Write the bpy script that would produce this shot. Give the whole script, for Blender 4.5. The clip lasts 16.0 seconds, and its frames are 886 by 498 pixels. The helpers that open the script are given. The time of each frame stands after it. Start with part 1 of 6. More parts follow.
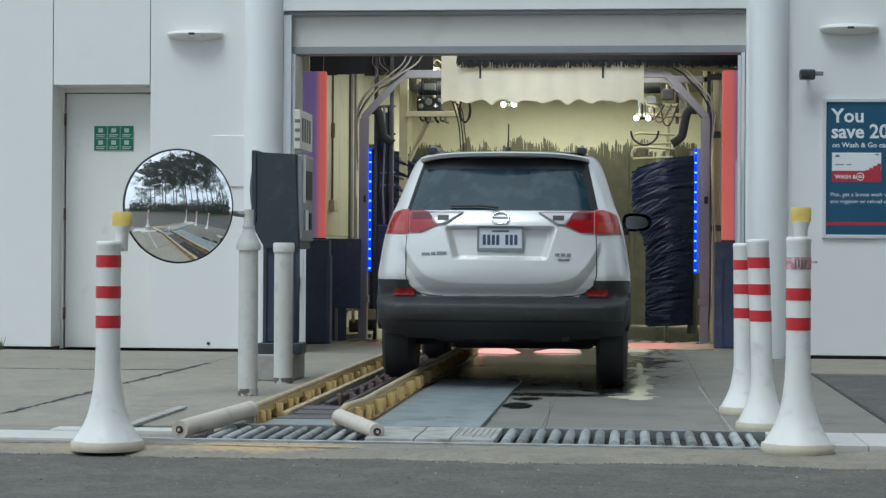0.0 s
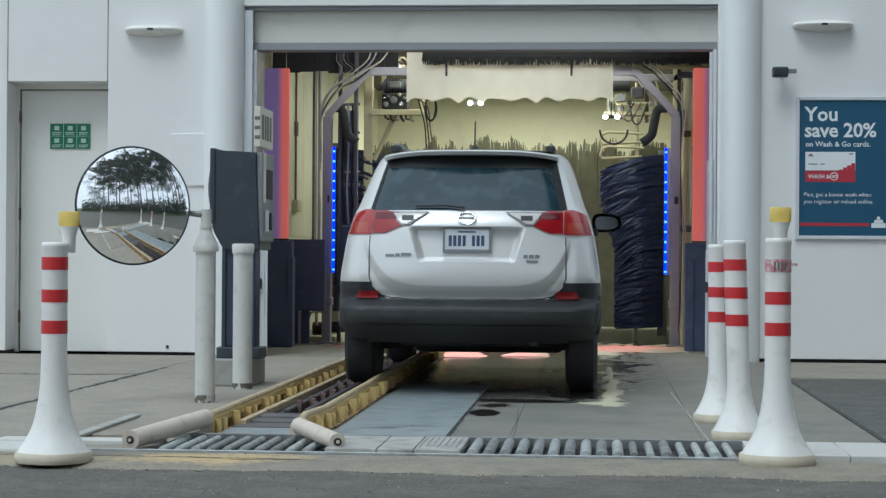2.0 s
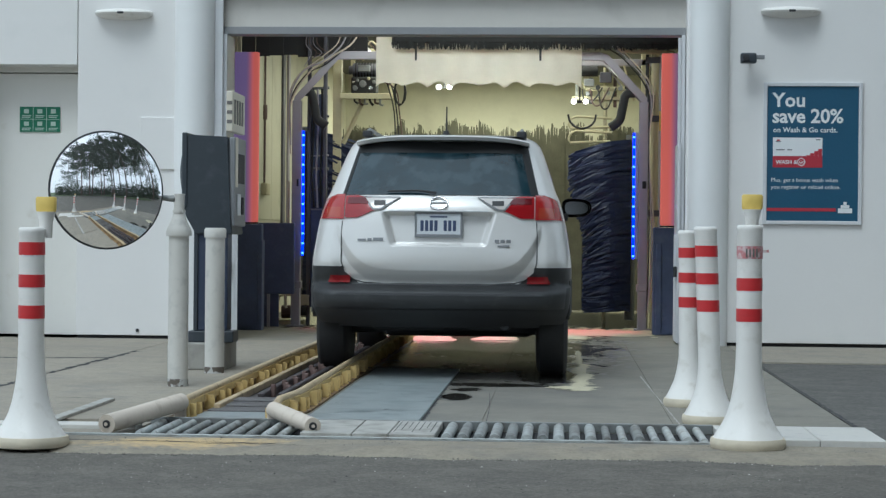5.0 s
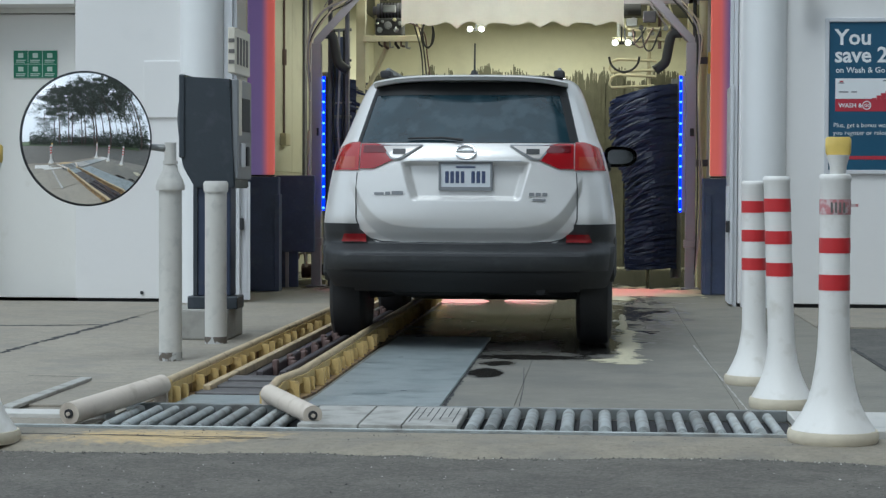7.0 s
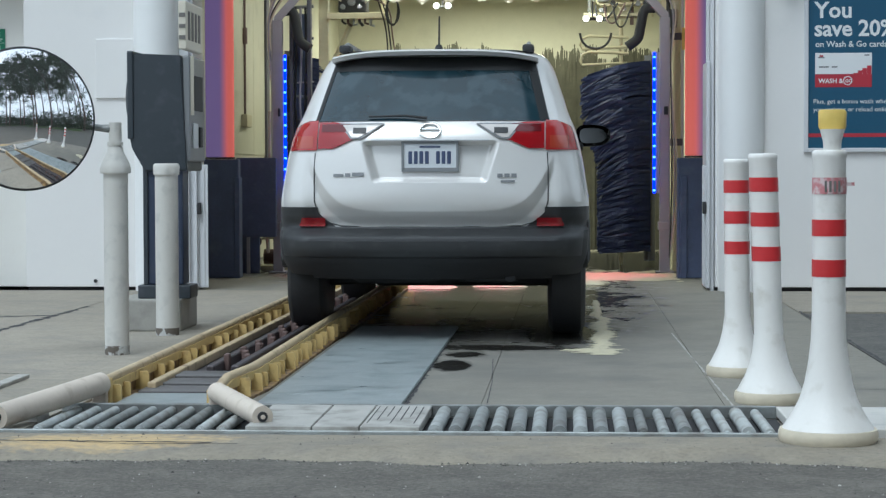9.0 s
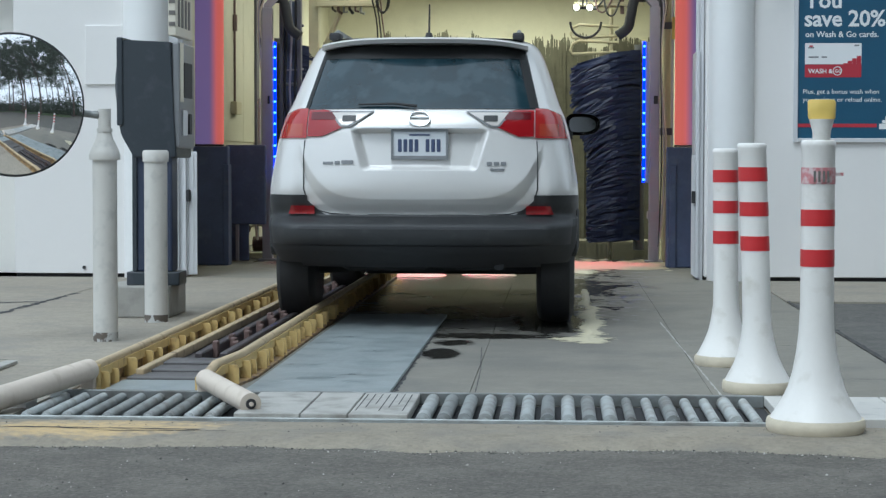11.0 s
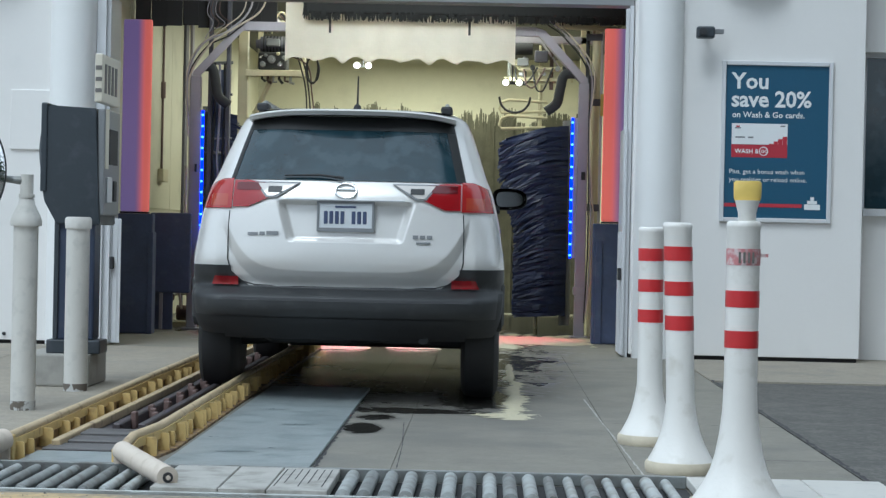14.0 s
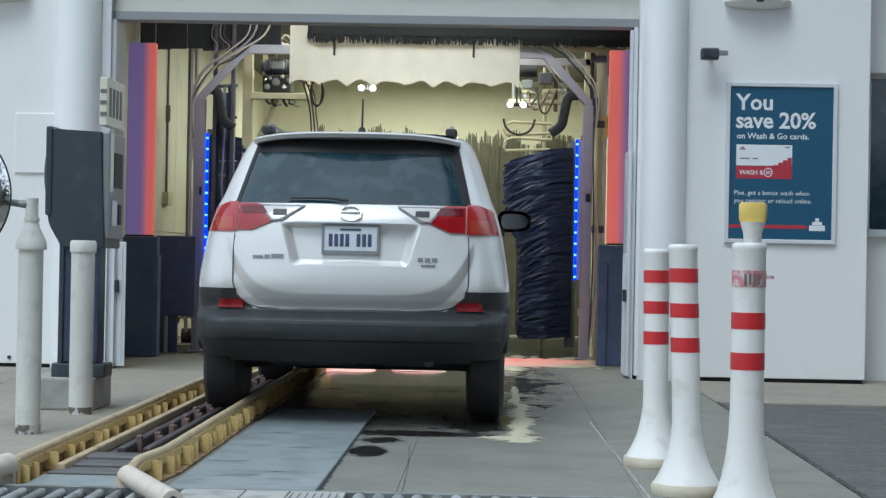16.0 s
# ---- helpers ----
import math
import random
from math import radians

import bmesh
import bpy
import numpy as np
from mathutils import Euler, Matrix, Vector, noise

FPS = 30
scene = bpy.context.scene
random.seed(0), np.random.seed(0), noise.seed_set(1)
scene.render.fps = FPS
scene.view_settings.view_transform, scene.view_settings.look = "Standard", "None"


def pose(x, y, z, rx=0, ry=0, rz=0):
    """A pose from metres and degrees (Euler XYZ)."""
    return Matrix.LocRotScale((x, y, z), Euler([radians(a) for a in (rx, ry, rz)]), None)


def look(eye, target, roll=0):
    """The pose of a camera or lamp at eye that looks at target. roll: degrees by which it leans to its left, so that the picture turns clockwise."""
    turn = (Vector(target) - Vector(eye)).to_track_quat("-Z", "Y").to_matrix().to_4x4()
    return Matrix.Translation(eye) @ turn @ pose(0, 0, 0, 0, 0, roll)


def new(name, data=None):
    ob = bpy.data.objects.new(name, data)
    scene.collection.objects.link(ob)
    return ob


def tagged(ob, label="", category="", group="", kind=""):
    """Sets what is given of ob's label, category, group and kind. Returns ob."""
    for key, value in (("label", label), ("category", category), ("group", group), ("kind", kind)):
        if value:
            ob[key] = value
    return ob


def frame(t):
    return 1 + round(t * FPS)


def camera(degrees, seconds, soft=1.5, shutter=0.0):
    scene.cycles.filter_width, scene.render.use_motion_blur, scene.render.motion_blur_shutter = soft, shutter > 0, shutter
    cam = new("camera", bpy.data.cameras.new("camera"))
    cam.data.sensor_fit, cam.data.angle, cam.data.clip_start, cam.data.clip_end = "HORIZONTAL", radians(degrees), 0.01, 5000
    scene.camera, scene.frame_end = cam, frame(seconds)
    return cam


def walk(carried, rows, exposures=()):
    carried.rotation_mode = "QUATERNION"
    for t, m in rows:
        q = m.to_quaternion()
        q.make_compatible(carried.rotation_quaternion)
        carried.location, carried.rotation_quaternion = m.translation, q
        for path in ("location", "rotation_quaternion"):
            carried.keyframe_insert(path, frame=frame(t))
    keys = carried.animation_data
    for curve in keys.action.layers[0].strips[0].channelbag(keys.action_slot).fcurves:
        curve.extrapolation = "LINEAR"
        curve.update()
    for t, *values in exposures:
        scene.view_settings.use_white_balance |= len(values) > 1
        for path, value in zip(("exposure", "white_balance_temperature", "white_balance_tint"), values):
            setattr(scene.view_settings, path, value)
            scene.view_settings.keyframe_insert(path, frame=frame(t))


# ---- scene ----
cam = camera(25.69, 16.0, soft=1.35)
ROWS = [
    (0.0, 0.1247, -2.0723, 0.9565, 90.195, -0.373, 5.537),
    (0.5, 0.1127, -1.8425, 0.9596, 89.937, -0.275, 5.485),
    (1.0, 0.1121, -1.6499, 0.9598, 90.027, -0.304, 5.44),
    (1.5, 0.1096, -1.5866, 0.9605, 89.937, -0.324, 5.428),
    (2.0, 0.0967, -1.6338, 0.9638, 90.215, -0.392, 4.553),
    (2.5, 0.0971, -1.6369, 0.9643, 90.262, -0.255, 4.293),
    (3.0, 0.0934, -1.6066, 0.9669, 89.981, -0.186, 4.288),
    (5.5, 0.0457, -1.7254, 0.983, 89.52, -0.563, 3.41),
    (6.0, 0.0852, -1.5187, 0.9809, 88.509, -0.334, 4.643),
    (6.5, 0.0274, -0.5816, 0.9885, 88.277, -0.514, 4.789),
    (7.0, 0.0144, -0.1702, 0.9866, 88.291, -0.225, 4.597),
    (7.5, 0.0082, 0.0242, 0.9849, 87.898, -0.267, 5.257),
    (8.0, -0.0028, 0.3801, 0.9797, 87.849, -0.151, 4.536),
    (8.5, 0.0018, 0.4886, 0.9781, 87.9, 0.104, 3.824),
    (9.0, 0.0045, 0.4823, 0.9778, 87.781, 0.165, 3.73),
    (9.5, 0.0014, 0.476, 0.9786, 87.801, 0.194, 3.805),
    (10.0, 0.0026, 0.4812, 0.9769, 87.458, -0.026, 3.589),
    (12.5, 0.0068, 0.4796, 0.9767, 87.435, -0.039, 3.046),
    (13.0, 0.0089, 0.5044, 0.9764, 87.519, -0.304, 2.373),
    (13.5, 0.0125, 0.5211, 0.9857, 89.058, -0.685, 1.376),
    (14.0, 0.0125, 0.5409, 0.9885, 89.566, -1.244, 1.293),
    (14.5, 0.015, 0.5263, 0.9866, 89.36, -1.284, 1.607),
    (15.0, 0.0152, 0.5217, 0.9865, 89.353, -1.091, 1.684),
    (15.5, 0.0153, 0.5271, 0.9872, 89.406, -1.005, 1.319),
    (16.0, 0.0105, 0.5477, 0.9912, 90.208, -1.066, 1.431),
]
walk(cam, [(t, pose(x, y, z, rx, ry, rz)) for t, x, y, z, rx, ry, rz in ROWS], exposures=((0.0, -0.12, 5490, 1.0), (5.0, -0.1, 5490, 1.0), (6.5, -0.14, 5500, 2.0), (8.5, -0.13, 5450, 2.0), (9.0, 0.08, 5450, 2.0), (16.0, 0.1, 5400, 2.0)))

# ---- world and lights ----
SUN_EL, SUN_ROT = radians(58), radians(205)
world = bpy.data.worlds.new("world")
scene.world = world
world.use_nodes = True
wn = world.node_tree.nodes
sky = wn.new("ShaderNodeTexSky")
sky.sky_type, sky.sun_disc = "NISHITA", False
sky.sun_elevation, sky.sun_rotation = SUN_EL, SUN_ROT
sky.air_density, sky.dust_density, sky.ozone_density = 0.8, 6.0, 1.0
haze = wn.new("ShaderNodeHueSaturation")
haze.inputs["Saturation"].default_value = 0.6
world.node_tree.links.new(sky.outputs[0], haze.inputs["Color"])
cloud = wn.new("ShaderNodeMix")
cloud.data_type = "RGBA"
cloud.inputs[0].default_value = 0.8
cloud.inputs[7].default_value = (8.5, 8.6, 8.75, 1)
world.node_tree.links.new(haze.outputs[0], cloud.inputs[6])
world.node_tree.links.new(cloud.outputs[2], wn["Background"].inputs[0])
wn["Background"].inputs[1].default_value = 0.125


def lamp(name, kind, energy, colour, m, **kw):
    data = bpy.data.lights.new(name, kind)
    data.energy, data.color = energy, colour
    if kind == "AREA":
        data.shape, data.size, data.size_y = "RECTANGLE", kw["size"], kw["size_y"]
        data.spread = kw.get("spread", math.pi)
    elif kind == "SUN":
        data.angle = kw["angle"]
    else:
        data.shadow_soft_size = kw.get("soft", 0.1)
        if kind == "SPOT":
            data.spot_size, data.spot_blend = kw["cone"], 0.6
    ob = new(name, data)
    ob.matrix_world = m
    return ob


sun_way = Vector((math.sin(SUN_ROT) * math.cos(SUN_EL), math.cos(SUN_ROT) * math.cos(SUN_EL), math.sin(SUN_EL)))
lamp("sun", "SUN", 1.3, (1.0, 0.96, 0.9), look(sun_way * 60, (0, 0, 0)), angle=radians(25))
WARM = (1.0, 0.9, 0.66)
# added area lamps stand for the tunnel's warm lighting; no fixtures are built
for yy, watts in ((20.6, 66), (23.9, 84), (28.6, 215)):
    lamp("tunnel_fill", "AREA", watts, WARM, look((-0.9, yy, 3.62), (-0.9, yy, 0)), size=2.6, size_y=0.5)
lamp("flood_glow", "POINT", 14, (1.0, 0.92, 0.7), pose(-1.42, 22.2, 2.86), soft=0.06)
lamp("flood_glow", "POINT", 4, (1.0, 0.92, 0.7), pose(0.25, 20.6, 2.6), soft=0.06)
# added fill near the mouth, aimed to brighten valance and equipment
lamp("tunnel_fill", "AREA", 19, (1.0, 0.95, 0.82), look((-0.9, 17.5, 3.3), (-0.9, 20.5, 2.85)), size=3.0, size_y=0.2, spread=radians(80))
for rx, ry, watts in ((-2.2, 19.2, 250), (-1.1, 17.7, 640), (0.3, 18.9, 460)):
    lamp("red_spot", "SPOT", watts, (1.0, 0.1, 0.19), look((rx, 19.85, 2.9), (rx, ry, 0)), soft=0.05, cone=radians(27))


# ---- materials ----
def mat(name, base, rough=0.6, metal=0.0, var=0.12, big=1.2, small=40.0, bump=0.15, stain=None, stain_at=(0.55, 0.75), emit=None, glow=0.0, coat=0.0, island=0.0, fine=0.35):
    """A surface with two scales of variation, an optional stain colour and fine relief."""
    m = bpy.data.materials.new(name)
    m.use_nodes = True
    nt = m.node_tree
    n, ln = nt.nodes, nt.links
    b = n["Principled BSDF"]
    geo = n.new("ShaderNodeNewGeometry")

    def noise_tex(scale, detail=5.0):
        t = n.new("ShaderNodeTexNoise")
        t.inputs["Scale"].default_value, t.inputs["Detail"].default_value = scale, detail
        ln.new(geo.outputs["Position"], t.inputs["Vector"])
        return t

    def mixer(fac, a, c, blend="MIX"):
        x = n.new("ShaderNodeMix")
        x.data_type, x.blend_type = "RGBA", blend
        for value, slot in ((fac, x.inputs[0]), (a, x.inputs[6]), (c, x.inputs[7])):
            if hasattr(value, "is_output"):
                ln.new(value, slot)
            else:
                slot.default_value = value
        return x.outputs[2]

    lo = tuple(c * (1 - var) for c in base) + (1,)
    hi = tuple(min(1, c * (1 + var)) for c in base) + (1,)
    nb, ns = noise_tex(big), noise_tex(small, 8.0)
    colour = mixer(nb.outputs[0], lo, hi)
    lo2 = tuple(c * max(0.0, 1 - 2.2 * var) for c in base) + (1,)
    hi2 = tuple(min(1, c * (1 + 1.8 * var)) for c in base) + (1,)
    colour = mixer(fine * 0.6, colour, mixer(ns.outputs[0], lo2, hi2))
    colour = mixer(fine * 0.6, colour, mixer(noise_tex(max(big, small * 0.2), 7.0).outputs[0], lo2, hi2))
    if stain:
        st = noise_tex(big * 2.3, 9.0)
        ramp = n.new("ShaderNodeMapRange")
        ramp.inputs["From Min"].default_value, ramp.inputs["From Max"].default_value = stain_at
        ln.new(st.outputs[0], ramp.inputs["Value"])
        colour = mixer(ramp.outputs[0], colour, tuple(stain) + (1,))
    if island:
        info = n.new("ShaderNodeObjectInfo")
        mr = n.new("ShaderNodeMapRange")
        mr.inputs["To Min"].default_value, mr.inputs["To Max"].default_value = 1 - island, 1 + island
        ln.new(info.outputs["Random"], mr.inputs["Value"])
        v = n.new("ShaderNodeHueSaturation")
        ln.new(mr.outputs[0], v.inputs["Value"])
        ln.new(colour, v.inputs["Color"])
        colour = v.outputs[0]
    ln.new(colour, b.inputs["Base Color"])
    rr = n.new("ShaderNodeMapRange")
    rr.inputs["To Min"].default_value, rr.inputs["To Max"].default_value = max(0.02, rough - 0.1), min(1, rough + 0.1)
    ln.new(nb.outputs[0], rr.inputs["Value"])
    ln.new(rr.outputs[0], b.inputs["Roughness"])
    b.inputs["Metallic"].default_value = metal
    b.inputs["Coat Weight"].default_value = coat
    b.inputs["Coat Roughness"].default_value = 0.06
    if bump:
        bp = n.new("ShaderNodeBump")
        bp.inputs["Strength"].default_value, bp.inputs["Distance"].default_value = bump, 0.01
        ln.new(ns.outputs[0], bp.inputs["Height"])
        ln.new(bp.outputs[0], b.inputs["Normal"])
    if emit:
        b.inputs["Emission Color"].default_value = tuple(emit) + (1,)
        b.inputs["Emission Strength"].default_value = glow
    return m


def wet_concrete():
    """Drive-lane concrete: grey with cracks of dirt, and a film of water with its own shape where the cars drip."""
    m = mat("lane_concrete", (0.225, 0.212, 0.178), 0.75, var=0.3, big=0.9, small=45, bump=0.4, fine=0.5, stain=(0.15, 0.147, 0.134), stain_at=(0.5, 0.8), island=0.02)
    nt = m.node_tree
    n, ln = nt.nodes, nt.links
    b = n["Principled BSDF"]
    geo = n.new("ShaderNodeNewGeometry")
    warp = n.new("ShaderNodeTexNoise")
    warp.inputs["Scale"].default_value, warp.inputs["Detail"].default_value = 1.6, 6
    ln.new(geo.outputs["Position"], warp.inputs["Vector"])
    fray = n.new("ShaderNodeTexNoise")
    fray.inputs["Scale"].default_value, fray.inputs["Detail"].default_value = 9.0, 6
    ln.new(geo.outputs["Position"], fray.inputs["Vector"])
    sep = n.new("ShaderNodeSeparateXYZ")
    ln.new(geo.outputs["Position"], sep.inputs[0])

    def op(kind, a, c):
        x = n.new("ShaderNodeMath")
        x.operation = kind
        for value, slot in ((a, x.inputs[0]), (c, x.inputs[1])):
            if hasattr(value, "is_output"):
                ln.new(value, slot)
            else:
                slot.default_value = value
        return x.outputs[0]

    # an oval of water reaching from the lane into the wash, and two small puddles before it
    dx = op("DIVIDE", op("SUBTRACT", sep.outputs[0], -0.66), 1.24)
    dy = op("DIVIDE", op("SUBTRACT", sep.outputs[1], 16.6), 4.7)
    dist = op("ADD", op("MULTIPLY", dx, dx), op("MULTIPLY", dy, dy))
    for px, py, rx, ry in ((-0.60, 10.35, 0.10, 0.28), (-0.55, 10.95, 0.13, 0.2), (-0.35, 11.35, 0.42, 0.2), (-0.05, 12.3, 0.3, 0.75), (0.7, 22.6, 1.1, 3.6), (-2.6, 22.4, 0.9, 3.6)):
        ex = op("DIVIDE", op("SUBTRACT", sep.outputs[0], px), rx)
        ey = op("DIVIDE", op("SUBTRACT", sep.outputs[1], py), ry)
        dist = op("MINIMUM", dist, op("ADD", op("MULTIPLY", ex, ex), op("MULTIPLY", ey, ey)))
    field = op("SUBTRACT", op("ADD", 1.0, op("ADD", op("MULTIPLY", op("SUBTRACT", warp.outputs[0], 0.5), 2.0), op("MULTIPLY", op("SUBTRACT", fray.outputs[0], 0.5), 2.0))), dist)
    ramp = n.new("ShaderNodeMapRange")
    ramp.inputs["From Min"].default_value, ramp.inputs["From Max"].default_value = -0.35, 0.4
    ln.new(field, ramp.inputs["Value"])
    mask = ramp.outputs[0]
    # damp concrete around it, half dried
    qx = op("DIVIDE", op("SUBTRACT", sep.outputs[0], -0.25), 1.15)
    qy = op("DIVIDE", op("SUBTRACT", sep.outputs[1], 14.0), 4.6)
    damp = op("SUBTRACT", op("ADD", 1.0, op("MULTIPLY", op("SUBTRACT", warp.outputs[0], 0.5), 2.2)), op("ADD", op("MULTIPLY", qx, qx), op("MULTIPLY", qy, qy)))
    moist = n.new("ShaderNodeMapRange")
    moist.inputs["From Min"].default_value, moist.inputs["From Max"].default_value = -0.2, 0.6
    moist.inputs["To Max"].default_value = 0.62
    ln.new(damp, moist.inputs["Value"])
    old = b.inputs["Base Color"].links[0].from_socket
    dm = n.new("ShaderNodeMix")
    dm.data_type = "RGBA"
    ln.new(moist.outputs[0], dm.inputs[0])
    ln.new(old, dm.inputs[6])
    dm.inputs[7].default_value = (0.13, 0.125, 0.112, 1)
    old = dm.outputs[2]
    mx = n.new("ShaderNodeMix")
    mx.data_type = "RGBA"
    ln.new(mask, mx.inputs[0])
    ln.new(old, mx.inputs[6])
    mx.inputs[7].default_value = (0.026, 0.025, 0.023, 1)
    ln.new(mx.outputs[2], b.inputs["Base Color"])
    oldr = b.inputs["Roughness"].links[0].from_socket
    mr = n.new("ShaderNodeMix")
    ln.new(mask, mr.inputs[0])
    ln.new(oldr, mr.inputs[2])
    mr.inputs[3].default_value = 0.13
    ln.new(mr.outputs[0], b.inputs["Roughness"])
    # the film lies smooth over the grain
    relief = b.inputs["Normal"].links[0].from_node
    ln.new(op("MULTIPLY", op("SUBTRACT", 1.0, mask), 0.4), relief.inputs["Strength"])
    return m


def glass(name, tint, rough=0.02, coat=1.0):
    m = mat(name, tint, rough, var=0.05, bump=0.0, coat=coat)
    m.node_tree.nodes["Principled BSDF"].inputs["Specular IOR Level"].default_value = 0.7
    return m


WHITE_WALL = mat("painted_panel", (0.775, 0.765, 0.75), 0.5, var=0.03, big=0.7, small=25, bump=0.05, stain=(0.68, 0.685, 0.675), stain_at=(0.62, 0.95))
HEADER_PAINT = mat("header_paint", (0.63, 0.605, 0.56), 0.55, var=0.05, big=1.2, small=30, bump=0.05, stain=(0.5, 0.48, 0.44), stain_at=(0.55, 0.85))
WHITE_COL = mat("column_paint", (0.79, 0.795, 0.79), 0.4, var=0.03, big=1.5, small=30, bump=0.05)
DOOR_PAINT = mat("door_paint", (0.75, 0.74, 0.7), 0.5, var=0.03, big=2, bump=0.05, stain=(0.6, 0.57, 0.5), stain_at=(0.66, 0.9))
GREY_TRIM = mat("grey_trim", (0.27, 0.275, 0.285), 0.45, var=0.08, big=2)
PALE_TRIM = mat("pale_trim", (0.62, 0.63, 0.65), 0.5, var=0.06, big=2)
BLACK = mat("black_rubber", (0.03, 0.031, 0.034), 0.7, var=0.2)
DARK_GAP = mat("dark_gap", (0.042, 0.042, 0.045), 0.9, var=0.1)
def speckled(m, scale, dark, amount):
    """Adds small dark and pale flecks, as in worn concrete and asphalt."""
    n, ln = m.node_tree.nodes, m.node_tree.links
    b = n["Principled BSDF"]
    geo, vor, ramp, mx = n.new("ShaderNodeNewGeometry"), n.new("ShaderNodeTexVoronoi"), n.new("ShaderNodeMapRange"), n.new("ShaderNodeMix")
    vor.inputs["Scale"].default_value, vor.inputs["Randomness"].default_value = scale, 1.0
    ln.new(geo.outputs["Position"], vor.inputs["Vector"])
    sep = n.new("ShaderNodeSeparateColor")
    ln.new(vor.outputs["Color"], sep.inputs[0])
    ramp.inputs["From Min"].default_value, ramp.inputs["From Max"].default_value = 0.55, 1.0
    ramp.inputs["To Max"].default_value = amount
    ln.new(sep.outputs[0], ramp.inputs["Value"])
    mx.data_type = "RGBA"
    ln.new(ramp.outputs[0], mx.inputs[0])
    ln.new(b.inputs["Base Color"].links[0].from_socket, mx.inputs[6])
    mx.inputs[7].default_value = tuple(dark) + (1,)
    ln.new(mx.outputs[2], b.inputs["Base Color"])
    return m


CONCRETE = speckled(wet_concrete(), 60, (0.16, 0.15, 0.13), 0.3)
SIDE_CONCRETE = speckled(mat("side_concrete", (0.31, 0.28, 0.228), 0.85, var=0.32, big=1.1, small=45, bump=0.5, fine=0.5, stain=(0.22, 0.21, 0.19), stain_at=(0.5, 0.85), island=0.06), 60, (0.17, 0.16, 0.135), 0.32)
APRON = speckled(mat("apron_concrete", (0.285, 0.252, 0.195), 0.85, var=0.36, big=1.9, small=45, bump=0.6, fine=0.5, stain=(0.2, 0.185, 0.16), stain_at=(0.48, 0.75)), 60, (0.15, 0.135, 0.11), 0.32)
BLOCK = mat("plinth_concrete", (0.34, 0.33, 0.3), 0.85, var=0.15, big=4, small=50, bump=0.3, stain=(0.25, 0.24, 0.22), stain_at=(0.5, 0.8))
def painted_patch(m, cx, cy, rx, ry, lean, colour, amount):
    """A worn patch of old paint rubbed into the concrete, uneven at its edge."""
    n, ln = m.node_tree.nodes, m.node_tree.links
    b = n["Principled BSDF"]
    geo, sep = n.new("ShaderNodeNewGeometry"), n.new("ShaderNodeSeparateXYZ")
    ln.new(geo.outputs["Position"], sep.inputs[0])

    def op(kind, p, q):
        x = n.new("ShaderNodeMath")
        x.operation = kind
        for value, slot in ((p, x.inputs[0]), (q, x.inputs[1])):
            if hasattr(value, "is_output"):
                ln.new(value, slot)
            else:
                slot.default_value = value
        return x.outputs[0]

    def grain(scale):
        t = n.new("ShaderNodeTexNoise")
        t.inputs["Scale"].default_value, t.inputs["Detail"].default_value = scale, 6
        ln.new(geo.outputs["Position"], t.inputs["Vector"])
        return op("SUBTRACT", t.outputs[0], 0.5)

    dy = op("SUBTRACT", sep.outputs[1], cy)
    ex = op("DIVIDE", op("SUBTRACT", op("SUBTRACT", sep.outputs[0], cx), op("MULTIPLY", dy, lean)), rx)
    ey = op("DIVIDE", dy, ry)
    far = op("ADD", op("MULTIPLY", ex, ex), op("MULTIPLY", ey, ey))
    field = op("SUBTRACT", op("ADD", 1.0, op("ADD", op("MULTIPLY", grain(4.0), 1.6), op("MULTIPLY", grain(22.0), 2.0))), far)
    ramp = n.new("ShaderNodeMapRange")
    ramp.inputs["From Max"].default_value, ramp.inputs["To Max"].default_value = 0.9, amount
    ln.new(field, ramp.inputs["Value"])
    mx = n.new("ShaderNodeMix")
    mx.data_type = "RGBA"
    ln.new(ramp.outputs[0], mx.inputs[0])
    ln.new(b.inputs["Base Color"].links[0].from_socket, mx.inputs[6])
    mx.inputs[7].default_value = tuple(colour) + (1,)
    ln.new(mx.outputs[2], b.inputs["Base Color"])
    return m


painted_patch(APRON, -1.72, 7.5, 0.5, 0.22, 0.6, (0.52, 0.385, 0.2), 1.0)
painted_patch(APRON, -2.6, 7.4, 0.5, 0.12, 0.0, (0.4, 0.32, 0.2), 0.5)
ASPHALT = speckled(speckled(mat("asphalt", (0.112, 0.102, 0.086), 0.85, var=0.42, big=1.3, small=60, bump=0.9, fine=0.6, stain=(0.185, 0.172, 0.145), stain_at=(0.48, 0.88)), 70, (0.05, 0.047, 0.043), 0.4), 90, (0.3, 0.285, 0.25), 0.25)
NEW_ASPHALT = speckled(mat("dark_asphalt", (0.09, 0.088, 0.08), 0.8, var=0.4, big=1.4, small=30, bump=0.7, fine=0.7, stain=(0.135, 0.13, 0.115), stain_at=(0.5, 0.75)), 48, (0.22, 0.21, 0.19), 0.35)
GLOSS_BLACK = mat("gloss_black_paint", (0.03, 0.031, 0.034), 0.2, var=0.1, bump=0, coat=1.0)
BOLLARD = mat("bollard_plastic", (0.77, 0.752, 0.715), 0.42, var=0.06, big=4, small=60, bump=0.12, stain=(0.52, 0.49, 0.42), stain_at=(0.57, 0.86))
BOLLARD_FOOT = mat("scuffed_foot_plastic", (0.64, 0.575, 0.445), 0.6, var=0.2, big=8, bump=0.2)
RED_TAPE = mat("red_tape", (0.52, 0.025, 0.03), 0.4, var=0.12, big=9)
